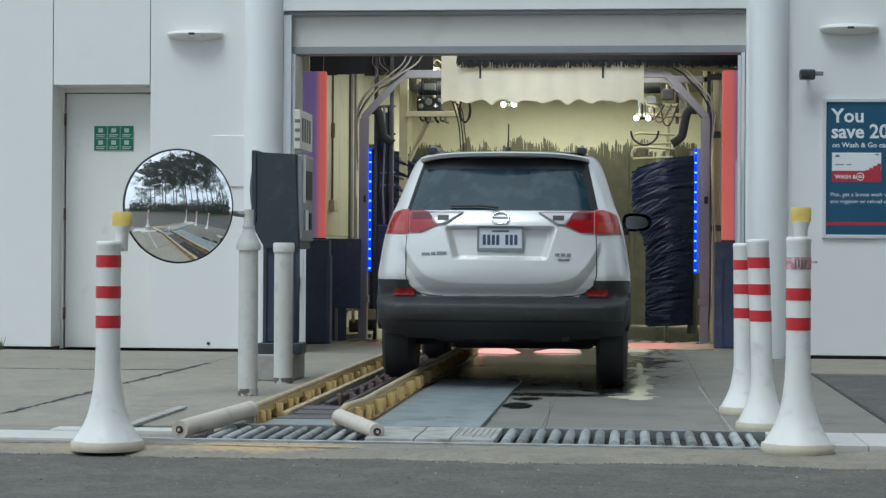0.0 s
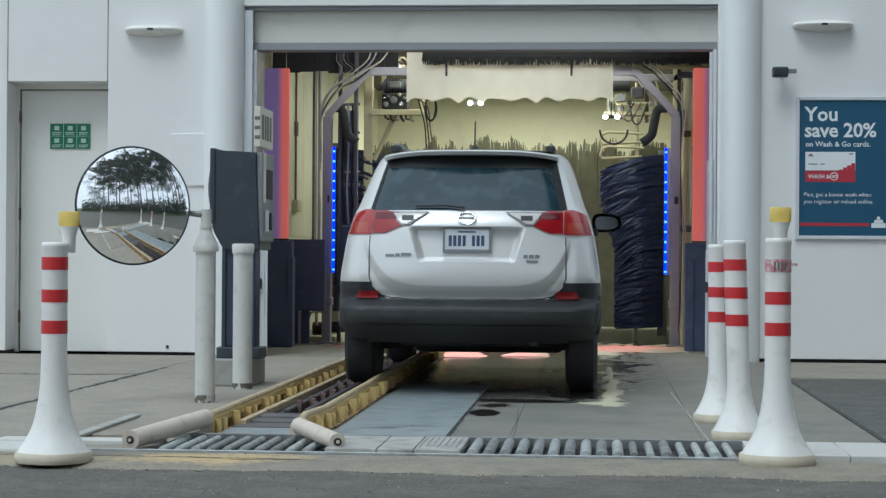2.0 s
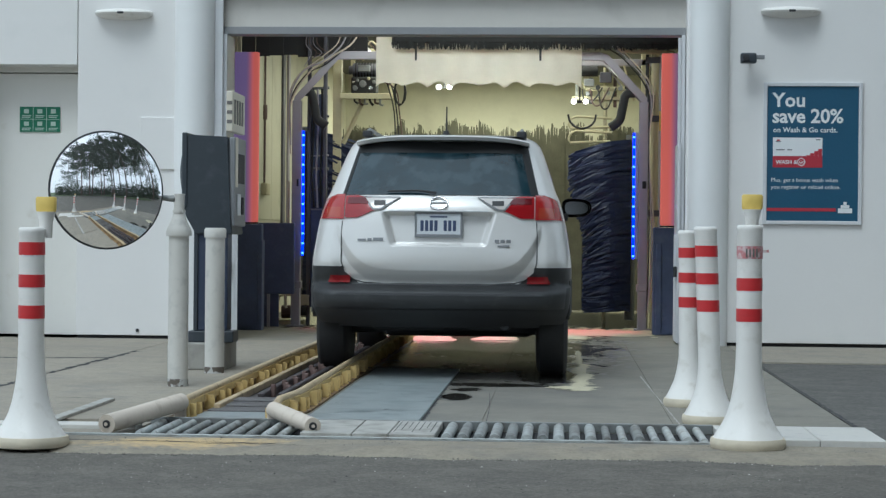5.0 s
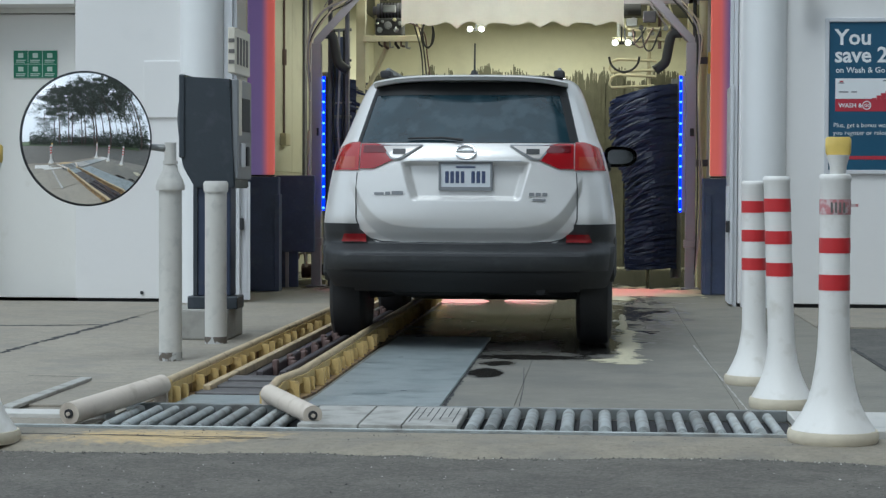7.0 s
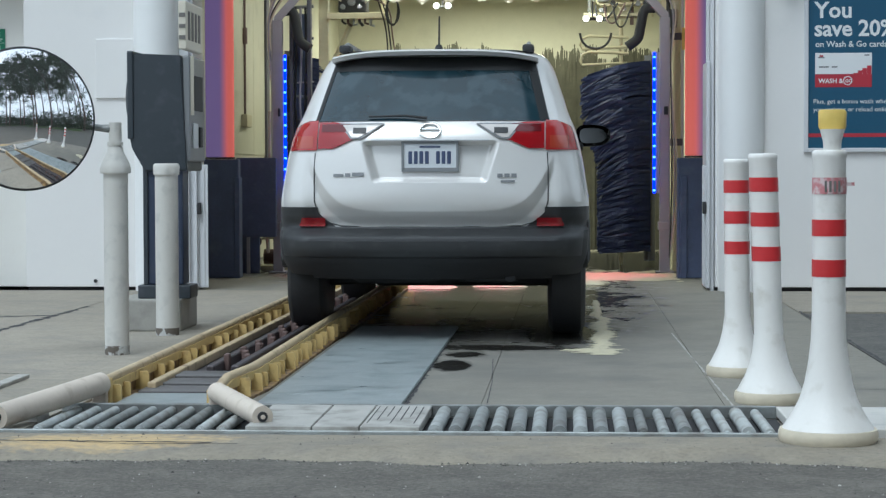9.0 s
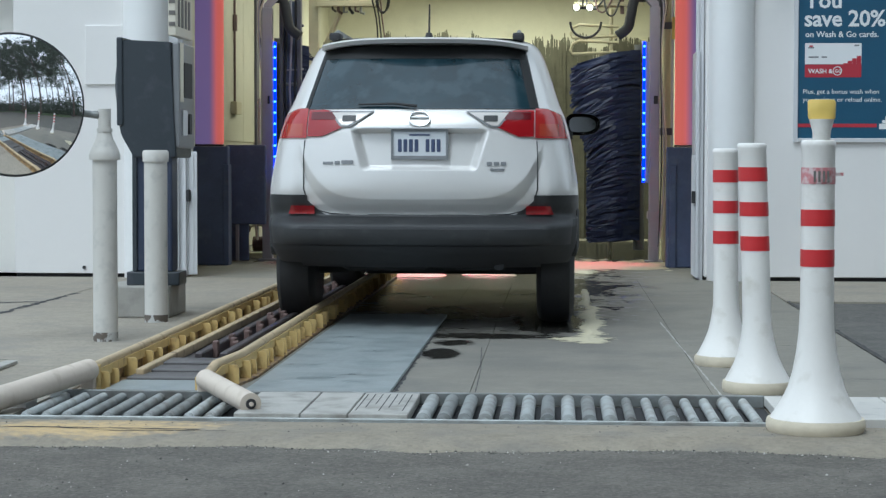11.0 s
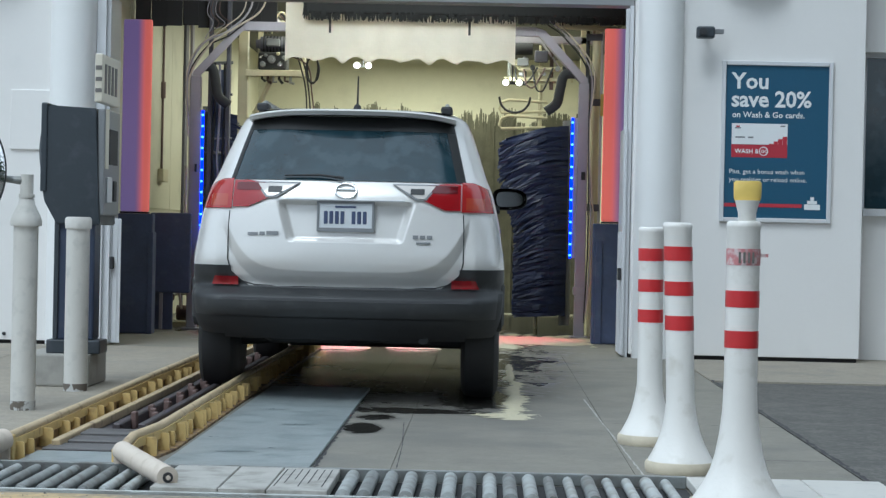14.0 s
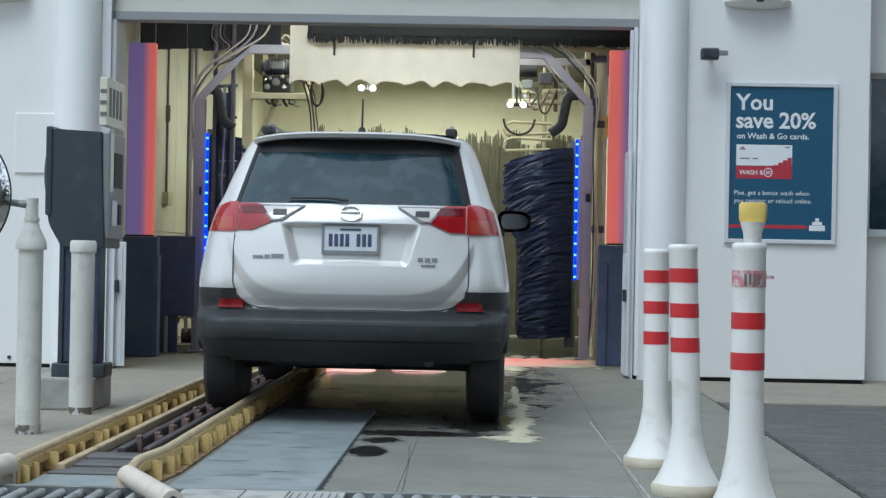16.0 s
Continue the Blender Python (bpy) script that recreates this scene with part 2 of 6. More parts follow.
PINK_TAPE = mat("faded_red_tape", (0.5, 0.2, 0.21), 0.5, var=0.3, big=16, stain=(0.62, 0.5, 0.5), stain_at=(0.45, 0.6))
YELLOW_CAP = mat("yellow_cap", (0.72, 0.53, 0.13), 0.5, var=0.12, big=15)
RAIL = mat("yellow_rail_paint", (0.62, 0.455, 0.18), 0.6, var=0.18, big=6, small=60, bump=0.3, stain=(0.3, 0.19, 0.09), stain_at=(0.6, 0.8))
RAIL_TOP = mat("worn_rail_top", (0.52, 0.41, 0.25), 0.5, var=0.18, big=5, fine=0.5, stain=(0.25, 0.17, 0.1), stain_at=(0.55, 0.75))
PIPE = mat("pipe_paint", (0.62, 0.545, 0.46), 0.5, var=0.12, big=6, bump=0.2, stain=(0.45, 0.38, 0.3), stain_at=(0.55, 0.8))
POST = mat("post_paint", (0.6, 0.585, 0.545), 0.5, var=0.08, big=6, stain=(0.43, 0.43, 0.41), stain_at=(0.55, 0.85))
STEEL = mat("roller_steel", (0.36, 0.38, 0.375), 0.5, metal=0.3, var=0.25, big=5, small=60, stain=(0.2, 0.19, 0.17), stain_at=(0.45, 0.75), island=0.35)
STEEL_PLATE = mat("blue_grey_plate", (0.3, 0.335, 0.34), 0.4, metal=0.1, var=0.28, big=2.2, small=30, fine=0.6, stain=(0.19, 0.225, 0.23), stain_at=(0.48, 0.72), bump=0.35)
STREAK = mat("wet_plate_streak", (0.2, 0.25, 0.26), 0.3, var=0.2, big=6)
PALE_PLATE = mat("pale_cover_plate", (0.42, 0.41, 0.38), 0.65, var=0.25, big=4, small=50, bump=0.4, fine=0.6, stain=(0.25, 0.24, 0.215), stain_at=(0.48, 0.7))
CHAIN = mat("greasy_chain_steel", (0.085, 0.075, 0.08), 0.5, metal=0.4, var=0.4, big=12)
RUST = mat("rusty_steel", (0.15, 0.1, 0.09), 0.7, metal=0.2, var=0.35, big=10)
NAVY = mat("navy_housing", (0.034, 0.043, 0.053), 0.42, var=0.15, big=4, stain=(0.06, 0.066, 0.08), stain_at=(0.55, 0.8))
STEM_BLUE = mat("blue_stem_paint", (0.032, 0.045, 0.085), 0.45, var=0.15, big=4, stain=(0.06, 0.07, 0.1), stain_at=(0.55, 0.8))
NAVY_SHEET = mat("navy_sheet", (0.085, 0.108, 0.2), 0.5, var=0.35, big=3, stain=(0.14, 0.16, 0.23), stain_at=(0.56, 0.8))
PAPER = mat("printed_sheet", (0.66, 0.62, 0.52), 0.7, var=0.06, big=8)
INK = mat("ink", (0.16, 0.15, 0.14), 0.7)
FACE_GREY = mat("terminal_face", (0.22, 0.228, 0.24), 0.4, var=0.1)
CREAM = mat("cream_tunnel_wall", (0.62, 0.6, 0.46), 0.6, var=0.1, big=1.0, stain=(0.48, 0.46, 0.35), stain_at=(0.55, 0.85))
CEILING = mat("dark_ceiling", (0.12, 0.12, 0.11), 0.8, var=0.2)
RACK = mat("dark_rack_paint", (0.1, 0.098, 0.125), 0.55, var=0.25, big=3, stain=(0.09, 0.085, 0.1), stain_at=(0.5, 0.75))
ARCH = mat("galvanised_arch", (0.39, 0.365, 0.415), 0.5, metal=0.0, var=0.12, big=4)
CREAM_STEEL = mat("cream_steel", (0.55, 0.5, 0.33), 0.5, var=0.12, big=4)
CLOTH_WHITE = mat("white_cloth_valance", (0.78, 0.735, 0.65), 0.8, var=0.08, big=2)
BRISTLE = mat("black_bristle", (0.009, 0.009, 0.009), 0.85, var=0.3)
CLOTH_NAVY = mat("navy_wash_cloth", (0.02, 0.03, 0.085), 0.46, var=0.5, big=5, small=30, bump=0.5)
OLIVE = mat("olive_wash_strip", (0.132, 0.126, 0.084), 0.7, var=0.45, big=4)


def lit_sheet(name, x_red, x_purple):
    """A backlit sheet printed red at one edge, running into purple at the other."""
    m = mat(name, (0.5, 0.12, 0.15), 0.5, var=0.15, big=2, bump=0.05)
    n, ln = m.node_tree.nodes, m.node_tree.links
    b = n["Principled BSDF"]
    geo, sep, fade = n.new("ShaderNodeNewGeometry"), n.new("ShaderNodeSeparateXYZ"), n.new("ShaderNodeMapRange")
    fade.interpolation_type = "SMOOTHSTEP"
    ln.new(geo.outputs["Position"], sep.inputs[0])
    ln.new(sep.outputs[0], fade.inputs["Value"])
    fade.inputs["From Min"].default_value, fade.inputs["From Max"].default_value = x_red, x_purple
    for slot, red, purple in (("Base Color", (0.7, 0.1, 0.07), (0.27, 0.19, 0.34)), ("Emission Color", (0.42, 0.085, 0.065), (0.085, 0.055, 0.13))):
        x = n.new("ShaderNodeMix")
        x.data_type = "RGBA"
        ln.new(fade.outputs[0], x.inputs[0])
        x.inputs[6].default_value, x.inputs[7].default_value = red + (1,), purple + (1,)
        ln.new(x.outputs[2], b.inputs[slot])
    b.inputs["Emission Strength"].default_value = 1.0
    return m


LIT_LEFT = lit_sheet("lit_panel_left", -3.2, -3.3)
LIT_RIGHT = lit_sheet("lit_panel_right", 1.14, 1.27)
LED_BLUE = mat("led_blue", (0.1, 0.15, 0.9), 0.3, emit=(0.085, 0.24, 1.0), glow=4.0, bump=0)
LED_STRIP = mat("led_strip", (0.02, 0.03, 0.5), 0.4, emit=(0.004, 0.02, 1.0), glow=3.2, bump=0)
FLOOD = mat("flood_lens", (1, 1, 0.9), 0.3, emit=(1.0, 0.93, 0.7), glow=4.0, bump=0)
SILVER = mat("silver_car_paint", (0.7, 0.69, 0.67), 0.32, metal=0.2, var=0.03, big=2, small=200, bump=0.0, coat=0.8)
TRIM_DARK = mat("dark_bumper_plastic", (0.027, 0.029, 0.031), 0.5, var=0.3, big=4, small=30, bump=0.1, fine=0.6, stain=(0.055, 0.056, 0.056), stain_at=(0.56, 0.82))
# blotches in this tint paint broken reflections and light seen through the window
CAR_GLASS = mat("tinted_car_glass", (0.011, 0.028, 0.038), 0.06, var=0.8, big=3.2, small=14, bump=0.0, fine=0.7, stain=(0.03, 0.055, 0.07), stain_at=(0.5, 0.62))
CAR_GLASS.node_tree.nodes["Principled BSDF"].inputs["Specular IOR Level"].default_value = 0.7
# black of the glass border, and of the tree reflection painted beside it
FRIT_REFLECTION = mat("window_border_and_reflection", (0.012, 0.013, 0.014), 0.65, var=0.3, big=6, bump=0)
LAMP_RED = glass("red_lamp_lens", (0.29, 0.008, 0.013), 0.12, 0.2)
LAMP_AMBER = glass("amber_lamp_lens", (0.37, 0.05, 0.025), 0.15, 0.35)
LAMP_ORANGE = glass("orange_red_lamp_lens", (0.34, 0.018, 0.018), 0.12, 0.15)
LAMP_DEEP = glass("deep_red_lamp_lens", (0.11, 0.004, 0.008), 0.1, 0.2)
LAMP_CLEAR = glass("clear_lamp_lens", (0.6, 0.57, 0.54), 0.1, 0.4)
CHROME = mat("chrome", (0.8, 0.8, 0.8), 0.12, metal=1.0, var=0.02, bump=0)
PLATE_WHITE = mat("plate_white", (0.66, 0.69, 0.72), 0.5, var=0.06, big=20)
PLATE_BLUE = mat("plate_ink", (0.06, 0.08, 0.16), 0.5)
TYRE = mat("wet_tyre_rubber", (0.02, 0.02, 0.021), 0.6, var=0.3, big=6)
MIRROR = mat("mirror_silver", (0.95, 0.95, 0.95), 0.02, metal=0.96, var=0.0, bump=0)
MIRROR.node_tree.nodes["Principled BSDF"].inputs["Roughness"].links and MIRROR.node_tree.links.remove(MIRROR.node_tree.nodes["Principled BSDF"].inputs["Roughness"].links[0])
MIRROR.node_tree.nodes["Principled BSDF"].inputs["Roughness"].default_value = 0.01
def translucent(m, share):
    """Lets part of the light through a cloth."""
    n, ln = m.node_tree.nodes, m.node_tree.links
    b, out = n["Principled BSDF"], n["Material Output"]
    tr, mx = n.new("ShaderNodeBsdfTranslucent"), n.new("ShaderNodeMixShader")
    ln.new(b.inputs["Base Color"].links[0].from_socket, tr.inputs["Color"])
    mx.inputs[0].default_value = share
    ln.new(b.outputs[0], mx.inputs[1]), ln.new(tr.outputs[0], mx.inputs[2]), ln.new(mx.outputs[0], out.inputs["Surface"])


translucent(CLOTH_WHITE, 0.38)
DARK_MIRROR = mat("door_mirror_glass", (0.16, 0.165, 0.17), 0.08, metal=1.0, var=0.02, bump=0)
POSTER_BLUE = mat("poster_blue", (0.018, 0.085, 0.155), 0.4, var=0.06, big=2)
POSTER_WHITE = mat("poster_white", (0.75, 0.77, 0.78), 0.5, var=0.03)
POSTER_RED = mat("poster_red", (0.42, 0.03, 0.05), 0.5, var=0.08)
RAIL_DARK = mat("stained_rail_paint", (0.33, 0.22, 0.095), 0.6, var=0.35, big=6, stain=(0.13, 0.075, 0.045), stain_at=(0.42, 0.62))
SIGN_GREEN = mat("sign_green", (0.012, 0.16, 0.085), 0.5, var=0.1)
SIGN_PALE = mat("sign_pale", (0.45, 0.58, 0.5), 0.5)
BARK = mat("pine_bark", (0.09, 0.065, 0.05), 0.9, var=0.3, big=4)
LEAF = mat("pine_needles", (0.035, 0.06, 0.028), 0.8, var=0.4, big=1.5)
GRASS = mat("grass", (0.07, 0.11, 0.035), 0.9, var=0.4, big=0.8)
# pale colour for real foam and for the painted reflection by the wheel
FOAM_REFLECTION = mat("foam_and_reflection", (0.52, 0.48, 0.34), 0.5, var=0.15, big=9, bump=0.4)


# ---- builders ----
def box(bm, x0, x1, y0, y1, z0, z1, bevel=0.0, seg=2):
    vs = [bm.verts.new(p) for p in ((x0, y0, z0), (x1, y0, z0), (x1, y1, z0), (x0, y1, z0), (x0, y0, z1), (x1, y0, z1), (x1, y1, z1), (x0, y1, z1))]
    fs = [bm.faces.new([vs[i] for i in f]) for f in ((3, 2, 1, 0), (4, 5, 6, 7), (0, 1, 5, 4), (1, 2, 6, 5), (2, 3, 7, 6), (3, 0, 4, 7))]
    if bevel:
        es = {e for f in fs for e in f.edges}
        bmesh.ops.bevel(bm, geom=list(es), offset=bevel, segments=seg, affect="EDGES", profile=0.5)
    return bm


def tube(bm, path, r, seg=12, cap=True):
    """A round bar along a path; r is one radius or one for each point."""
    pts = [Vector(p) for p in path]
    rs = r if isinstance(r, (list, tuple)) else [r] * len(pts)
    rings, side = [], None
    for i, p in enumerate(pts):
        way = (pts[min(i + 1, len(pts) - 1)] - pts[max(i - 1, 0)]).normalized()
        if side is None:
            side = way.orthogonal().normalized()
        side = (side - way * side.dot(way)).normalized()
        up = way.cross(side)
        rings.append([bm.verts.new(p + (side * math.cos(a) + up * math.sin(a)) * rs[i]) for a in (2 * math.pi * k / seg for k in range(seg))])
    for a, c in zip(rings, rings[1:]):
        for k in range(seg):
            bm.faces.new((a[k], a[(k + 1) % seg], c[(k + 1) % seg], c[k]))
    if cap:
        bm.faces.new(rings[0][::-1])
        bm.faces.new(rings[-1])
    return bm


def lathe(bm, profile, seg=32, at=(0, 0, 0), bend=None):
    """A turned form: profile of (radius, height); bend(z) gives a sideways shift."""
    rings = []
    for r, z in profile:
        sx, sy = bend(z) if bend else (0, 0)
        rings.append([bm.verts.new((at[0] + sx + r * math.cos(2 * math.pi * k / seg), at[1] + sy + r * math.sin(2 * math.pi * k / seg), at[2] + z)) for k in range(seg)])
    for a, c in zip(rings, rings[1:]):
        for k in range(seg):
            bm.faces.new((a[k], a[(k + 1) % seg], c[(k + 1) % seg], c[k]))
    bm.faces.new(rings[0][::-1])
    bm.faces.new(rings[-1])
    return bm


def finish(bm, name, material, smooth=None):
    bmesh.ops.recalc_face_normals(bm, faces=bm.faces)
    me = bpy.data.meshes.new(name)
    bm.to_mesh(me)
    bm.free()
    me.materials.append(material)
    if smooth is not None:
        me.polygons.foreach_set("use_smooth", [True] * len(me.polygons))
        me.set_sharp_from_angle(angle=radians(smooth))
    return me


def structure(name, bm, material, label, category, smooth=None):
    return tagged(new(name, finish(bm, name, material, smooth)), label, category, kind="structure")


def thing(name, at, label, category, group="", rz=0.0):
    ob = new(name)
    ob.empty_display_size = 0.1
    ob.matrix_world = pose(*at, 0, 0, rz)
    return tagged(ob, label, category, group)


def part(name, bm, material, parent, label="", smooth=None):
    ob = new(name, finish(bm, name, material, smooth))
    ob.parent = parent
    return tagged(ob, label)


def piece(name, mesh, parent, at):
    """One of many alike pieces: an object of its own on a shared mesh."""
    ob = new(name, mesh)
    ob.parent = parent
    ob.location = at
    return ob


def words(name, text, size, material, parent, at, rx=90, bold=0.0, spacing=1.0):
    """Letters standing on a board that faces the drive."""
    cu = bpy.data.curves.new(name, "FONT")
    cu.body, cu.size, cu.extrude, cu.offset, cu.space_character, cu.resolution_u = text, size, 0.001, bold, spacing, 2
    tmp = bpy.data.objects.new(name, cu)
    scene.collection.objects.link(tmp)
    dep = bpy.context.evaluated_depsgraph_get()
    me = bpy.data.meshes.new_from_object(tmp.evaluated_get(dep))
    bpy.data.objects.remove(tmp)
    me.materials.clear()
    me.materials.append(material)
    ob = new(name, me)
    ob.parent = parent
    ob.matrix_local = pose(*at, rx, 0, 0)
    return ob


B = bmesh.new
WALL_Y = 16.68

# ---- ground ----
structure("ground", box(B(), -120, 120, -120, 120, -0.5, -0.03), ASPHALT, "dark worn asphalt forecourt", "ground")

# ---- building front ----
G = 0.004
bm = B()
for x0, x1, z0, z1 in ((-14, -5.58 - G, 0.03, 5.5), (-5.58 + G, -4.6 - G, 2.62, 5.5), (-4.6 + G, -3.28, 0.03, 5.5), (-3.28, 1.206, 3.34, 5.5), (1.206, 3.11, 0.03, 5.5)):
    box(bm, x0, x1, WALL_Y, WALL_Y + 0.36, z0, z1, 0.004, 1)
structure("wall_front", bm, WHITE_WALL, "white painted metal panel wall of the wash building", "wall")
bm = B()
box(bm, -14, -5.59, WALL_Y + 0.05, WALL_Y + 0.34, -0.03, 0.03)
box(bm, -4.59, -3.28, WALL_Y + 0.05, WALL_Y + 0.34, -0.03, 0.03)
box(bm, 1.21, 3.1, WALL_Y + 0.05, WALL_Y + 0.34, -0.03, 0.03)
box(bm, -5.6, -5.56, WALL_Y + 0.03, WALL_Y + 0.3, 2.64, 5.4)
box(bm, -4.62, -4.58, WALL_Y + 0.03, WALL_Y + 0.3, 2.64, 5.4)
structure("trim", bm, DARK_GAP, "dark shadow gap under the wall panels", "trim")
structure("roof", box(B(), -14, 9, WALL_Y + 0.02, 34.4, 5.5, 5.62), GREY_TRIM, "flat grey roof of the wash building", "roof")
structure("wall_side", box(B(), -14, -13.7, WALL_Y + 0.36, 34.4, 0, 5.5), WHITE_WALL, "white painted side wall", "wall")
structure("wall_rear", box(B(), -13.7, 9, 34.1, 34.4, 0, 5.5), WHITE_WALL, "white painted rear wall", "wall")

# columns beside the mouth
for name, cx in (("column", -3.47), ("column", 1.42)):
    c = tagged(new(name, finish(lathe(B(), ((0.19, -0.03), (0.19, 5.5)), 48, (cx, WALL_Y + 0.03, 0)), "column", WHITE_COL, 40)), "round white painted column beside the wash entrance", "column", kind="structure")

# recessed bay at the end of the wall with a dark window
bm = B()
for x0, x1, z0, z1 in ((3.11, 3.2, -0.03, 5.5), (3.2, 5.2, -0.03, 1.25), (3.2, 5.2, 2.62, 5.5), (5.2, 9, -0.03, 5.5)):
    box(bm, x0, x1, WALL_Y + 0.5, WALL_Y + 0.8, z0, z1)
structure("wall_bay", bm, WHITE_WALL, "white recessed wall of the next bay", "wall")
win = thing("window_1", (4.2, WALL_Y + 0.6, 1.25), "dark window in a pale frame in the recessed wall", "window")
win["kind"] = "structure"
part("pane", box(B(), -0.96, 0.96, 0.05, 0.06, 0.04, 1.33), CAR_GLASS, win)
part("window_sill", box(B(), -1.0, 1.0, -0.16, 0.08, -0.03, 0.03, 0.006), PALE_TRIM, win)
bm = B()
box(bm, -1.0, -0.96, 0, 0.1, 0.03, 1.37), box(bm, 0.96, 1.0, 0, 0.1, 0.03, 1.37), box(bm, -0.96, 0.96, 0, 0.1, 1.33, 1.37)
part("window_frame", bm, PALE_TRIM, win)

# staff door in its recess
door = thing("door_1", (-5.1, WALL_Y + 0.33, 0.0), "closed cream-painted steel service door set in a recess", "door")
door["kind"] = "structure"
part("door_leaf", box(B(), -0.44, 0.52, 0.0, 0.05, 0.012, 2.56, 0.004, 1), DOOR_PAINT, door)
bm = B()
box(bm, -0.5, -0.455, -0.02, 0.08, 0, 2.62), box(bm, -0.455, 0.52, -0.02, 0.08, 2.57, 2.62)
part("door_frame", bm, DOOR_PAINT, door)
for hz in (0.35, 1.35, 2.3):
    part("hinge", tube(B(), ((-0.448, -0.012, hz - 0.06), (-0.448, -0.012, hz + 0.06)), 0.012, 8), RUST, door)
sgn = thing("notice_plate", (-5.05, WALL_Y + 0.325, 1.99), "green notice of six pale pictogram squares on the door", "sign")
part("board", box(B(), -0.2, 0.2, -0.006, 0, 0, 0.245), SIGN_GREEN, sgn)
for i in range(3):
    for j in range(2):
        bm = B()
        cx, cz = -0.133 + i * 0.133, 0.062 + j * 0.122
        box(bm, cx - 0.024, cx + 0.024, -0.009, -0.0065, cz - 0.004, cz + 0.038)
        box(bm, cx - 0.045, cx + 0.045, -0.009, -0.0065, cz - 0.03, cz - 0.022)
        box(bm, cx - 0.045, cx + 0.035, -0.009, -0.0065, cz - 0.046, cz - 0.038)
        part("pictogram", bm, SIGN_PALE, sgn)
bm = B()
for i in range(2):
    box(bm, -0.0685 + i * 0.133, -0.0645 + i * 0.133, -0.009, -0.0065, 0.0, 0.245)
box(bm, -0.2, 0.2, -0.0085, -0.0065, 0.121, 0.125)
part("divider", bm, SIGN_PALE, sgn)


def wall_lamp(x, z):
    t = thing("wall_lamp", (x, WALL_Y, z), "white oval wall lamp with a slim curved body, unlit", "lamp", "wall lamps")
    bm = B()
    n = 24
    rows = []
    for k in range(n + 1):
        a = math.pi * k / n
        x_ = -0.275 * math.cos(a)
        h = 0.062 * math.sin(a) ** 0.7
        d = 0.17 * math.sin(a) ** 0.6
        rows.append([bm.verts.new((x_, -d * math.sin(q) - 0.004, h * math.cos(q) * (1.0 if math.cos(q) < 0 else 0.75))) for q in [math.pi * j / 10 for j in range(11)]])
    for a, c in zip(rows, rows[1:]):
        for j in range(10):
            bm.faces.new((a[j], a[j + 1], c[j + 1], c[j]))
    bmesh.ops.remove_doubles(bm, verts=bm.verts, dist=0.0005)
    part("housing", bm, BOLLARD, t, smooth=50)
    part("mount", box(B(), -0.16, 0.16, -0.05, -0.001, -0.03, 0.03, 0.008), PALE_TRIM, t)
    part("sensor", box(B(), -0.03, 0.03, -0.185, -0.15, -0.018, 0.002, 0.004), BLACK, t)


wall_lamp(-4.15, 3.11)
wall_lamp(2.17, 3.14)

cover = thing("meter_cabinet", (-3.8, WALL_Y, 1.87), "shallow white meter cabinet on the wall", "cabinet")
part("lid", box(B(), -0.18, 0.18, -0.02, -0.001, -0.25, 0.25, 0.006), WHITE_WALL, cover)

cc = thing("security_camera", (1.78, WALL_Y, 2.69), "small dark security camera on a wall bracket", "camera")
part("bracket", tube(B(), ((0, -0.001, 0.02), (0, -0.09, 0.02), (0.02, -0.13, 0.0)), 0.015, 10), BLACK, cc)
bm = box(B(), -0.085, 0.06, -0.22, -0.11, -0.05, 0.045, 0.015)
part("body", bm, NAVY, cc)
part("lens", tube(B(), ((-0.04, -0.21, 0.0), (-0.04, -0.245, 0.0)), 0.03, 16), BLACK, cc)
part("arm", box(B(), 0.05, 0.14, -0.16, -0.12, -0.01, 0.03, 0.006), FACE_GREY, cc)

vent = thing("wall_vent", (-4.0, WALL_Y, 0.08), "tiny dark drain hole fitting low on the wall", "vent")
part("ring", tube(B(), ((0, -0.012, 0), (0, -0.001, 0)), 0.016, 10), BLACK, vent)

# the poster
po = thing("poster", (1.928, WALL_Y, 1.145), "blue framed poster with white offer text and a gift card", "poster")
PW, PH = 0.918, 1.33
bm = B()
for x0, x1, z0, z1 in ((0, 0.035, 0, PH), (PW - 0.035, PW, 0, PH), (0.035, PW - 0.035, 0, 0.035), (0.035, PW - 0.035, PH - 0.035, PH)):
    box(bm, x0, x1, -0.03, -0.001, z0, z1, 0.004, 1)
part("frame", bm, PALE_TRIM, po)
part("print", box(B(), 0.035, PW - 0.035, -0.014, -0.002, 0.035, PH - 0.035), POSTER_BLUE, po)
words("headline", "You", 0.185, POSTER_WHITE, po, (0.085, -0.016, 1.105), bold=0.004)
words("headline", "save 20%", 0.185, POSTER_WHITE, po, (0.08, -0.016, 0.955), bold=0.004, spacing=0.97)
words("subline", "on Wash & Go cards.", 0.068, POSTER_WHITE, po, (0.09, -0.016, 0.865), bold=0.001)
words("small_print", "Plus, get a bonus wash when", 0.054, POSTER_WHITE, po, (0.075, -0.016, 0.40))
words("small_print", "you register or reload online.", 0.054, POSTER_WHITE, po, (0.075, -0.016, 0.335))
part("card_top", box(B(), 0.09, 0.55, -0.0165, -0.0145, 0.642, 0.815, 0.0006, 1), POSTER_WHITE, po)
part("card_bottom", box(B(), 0.09, 0.55, -0.0165, -0.0145, 0.535, 0.64), POSTER_RED, po)
part("card_mark", box(B(), 0.115, 0.165, -0.0185, -0.017, 0.772, 0.782), FACE_GREY, po)
part("card_mark", box(B(), 0.125, 0.155, -0.0185, -0.017, 0.784, 0.796), POSTER_RED, po)
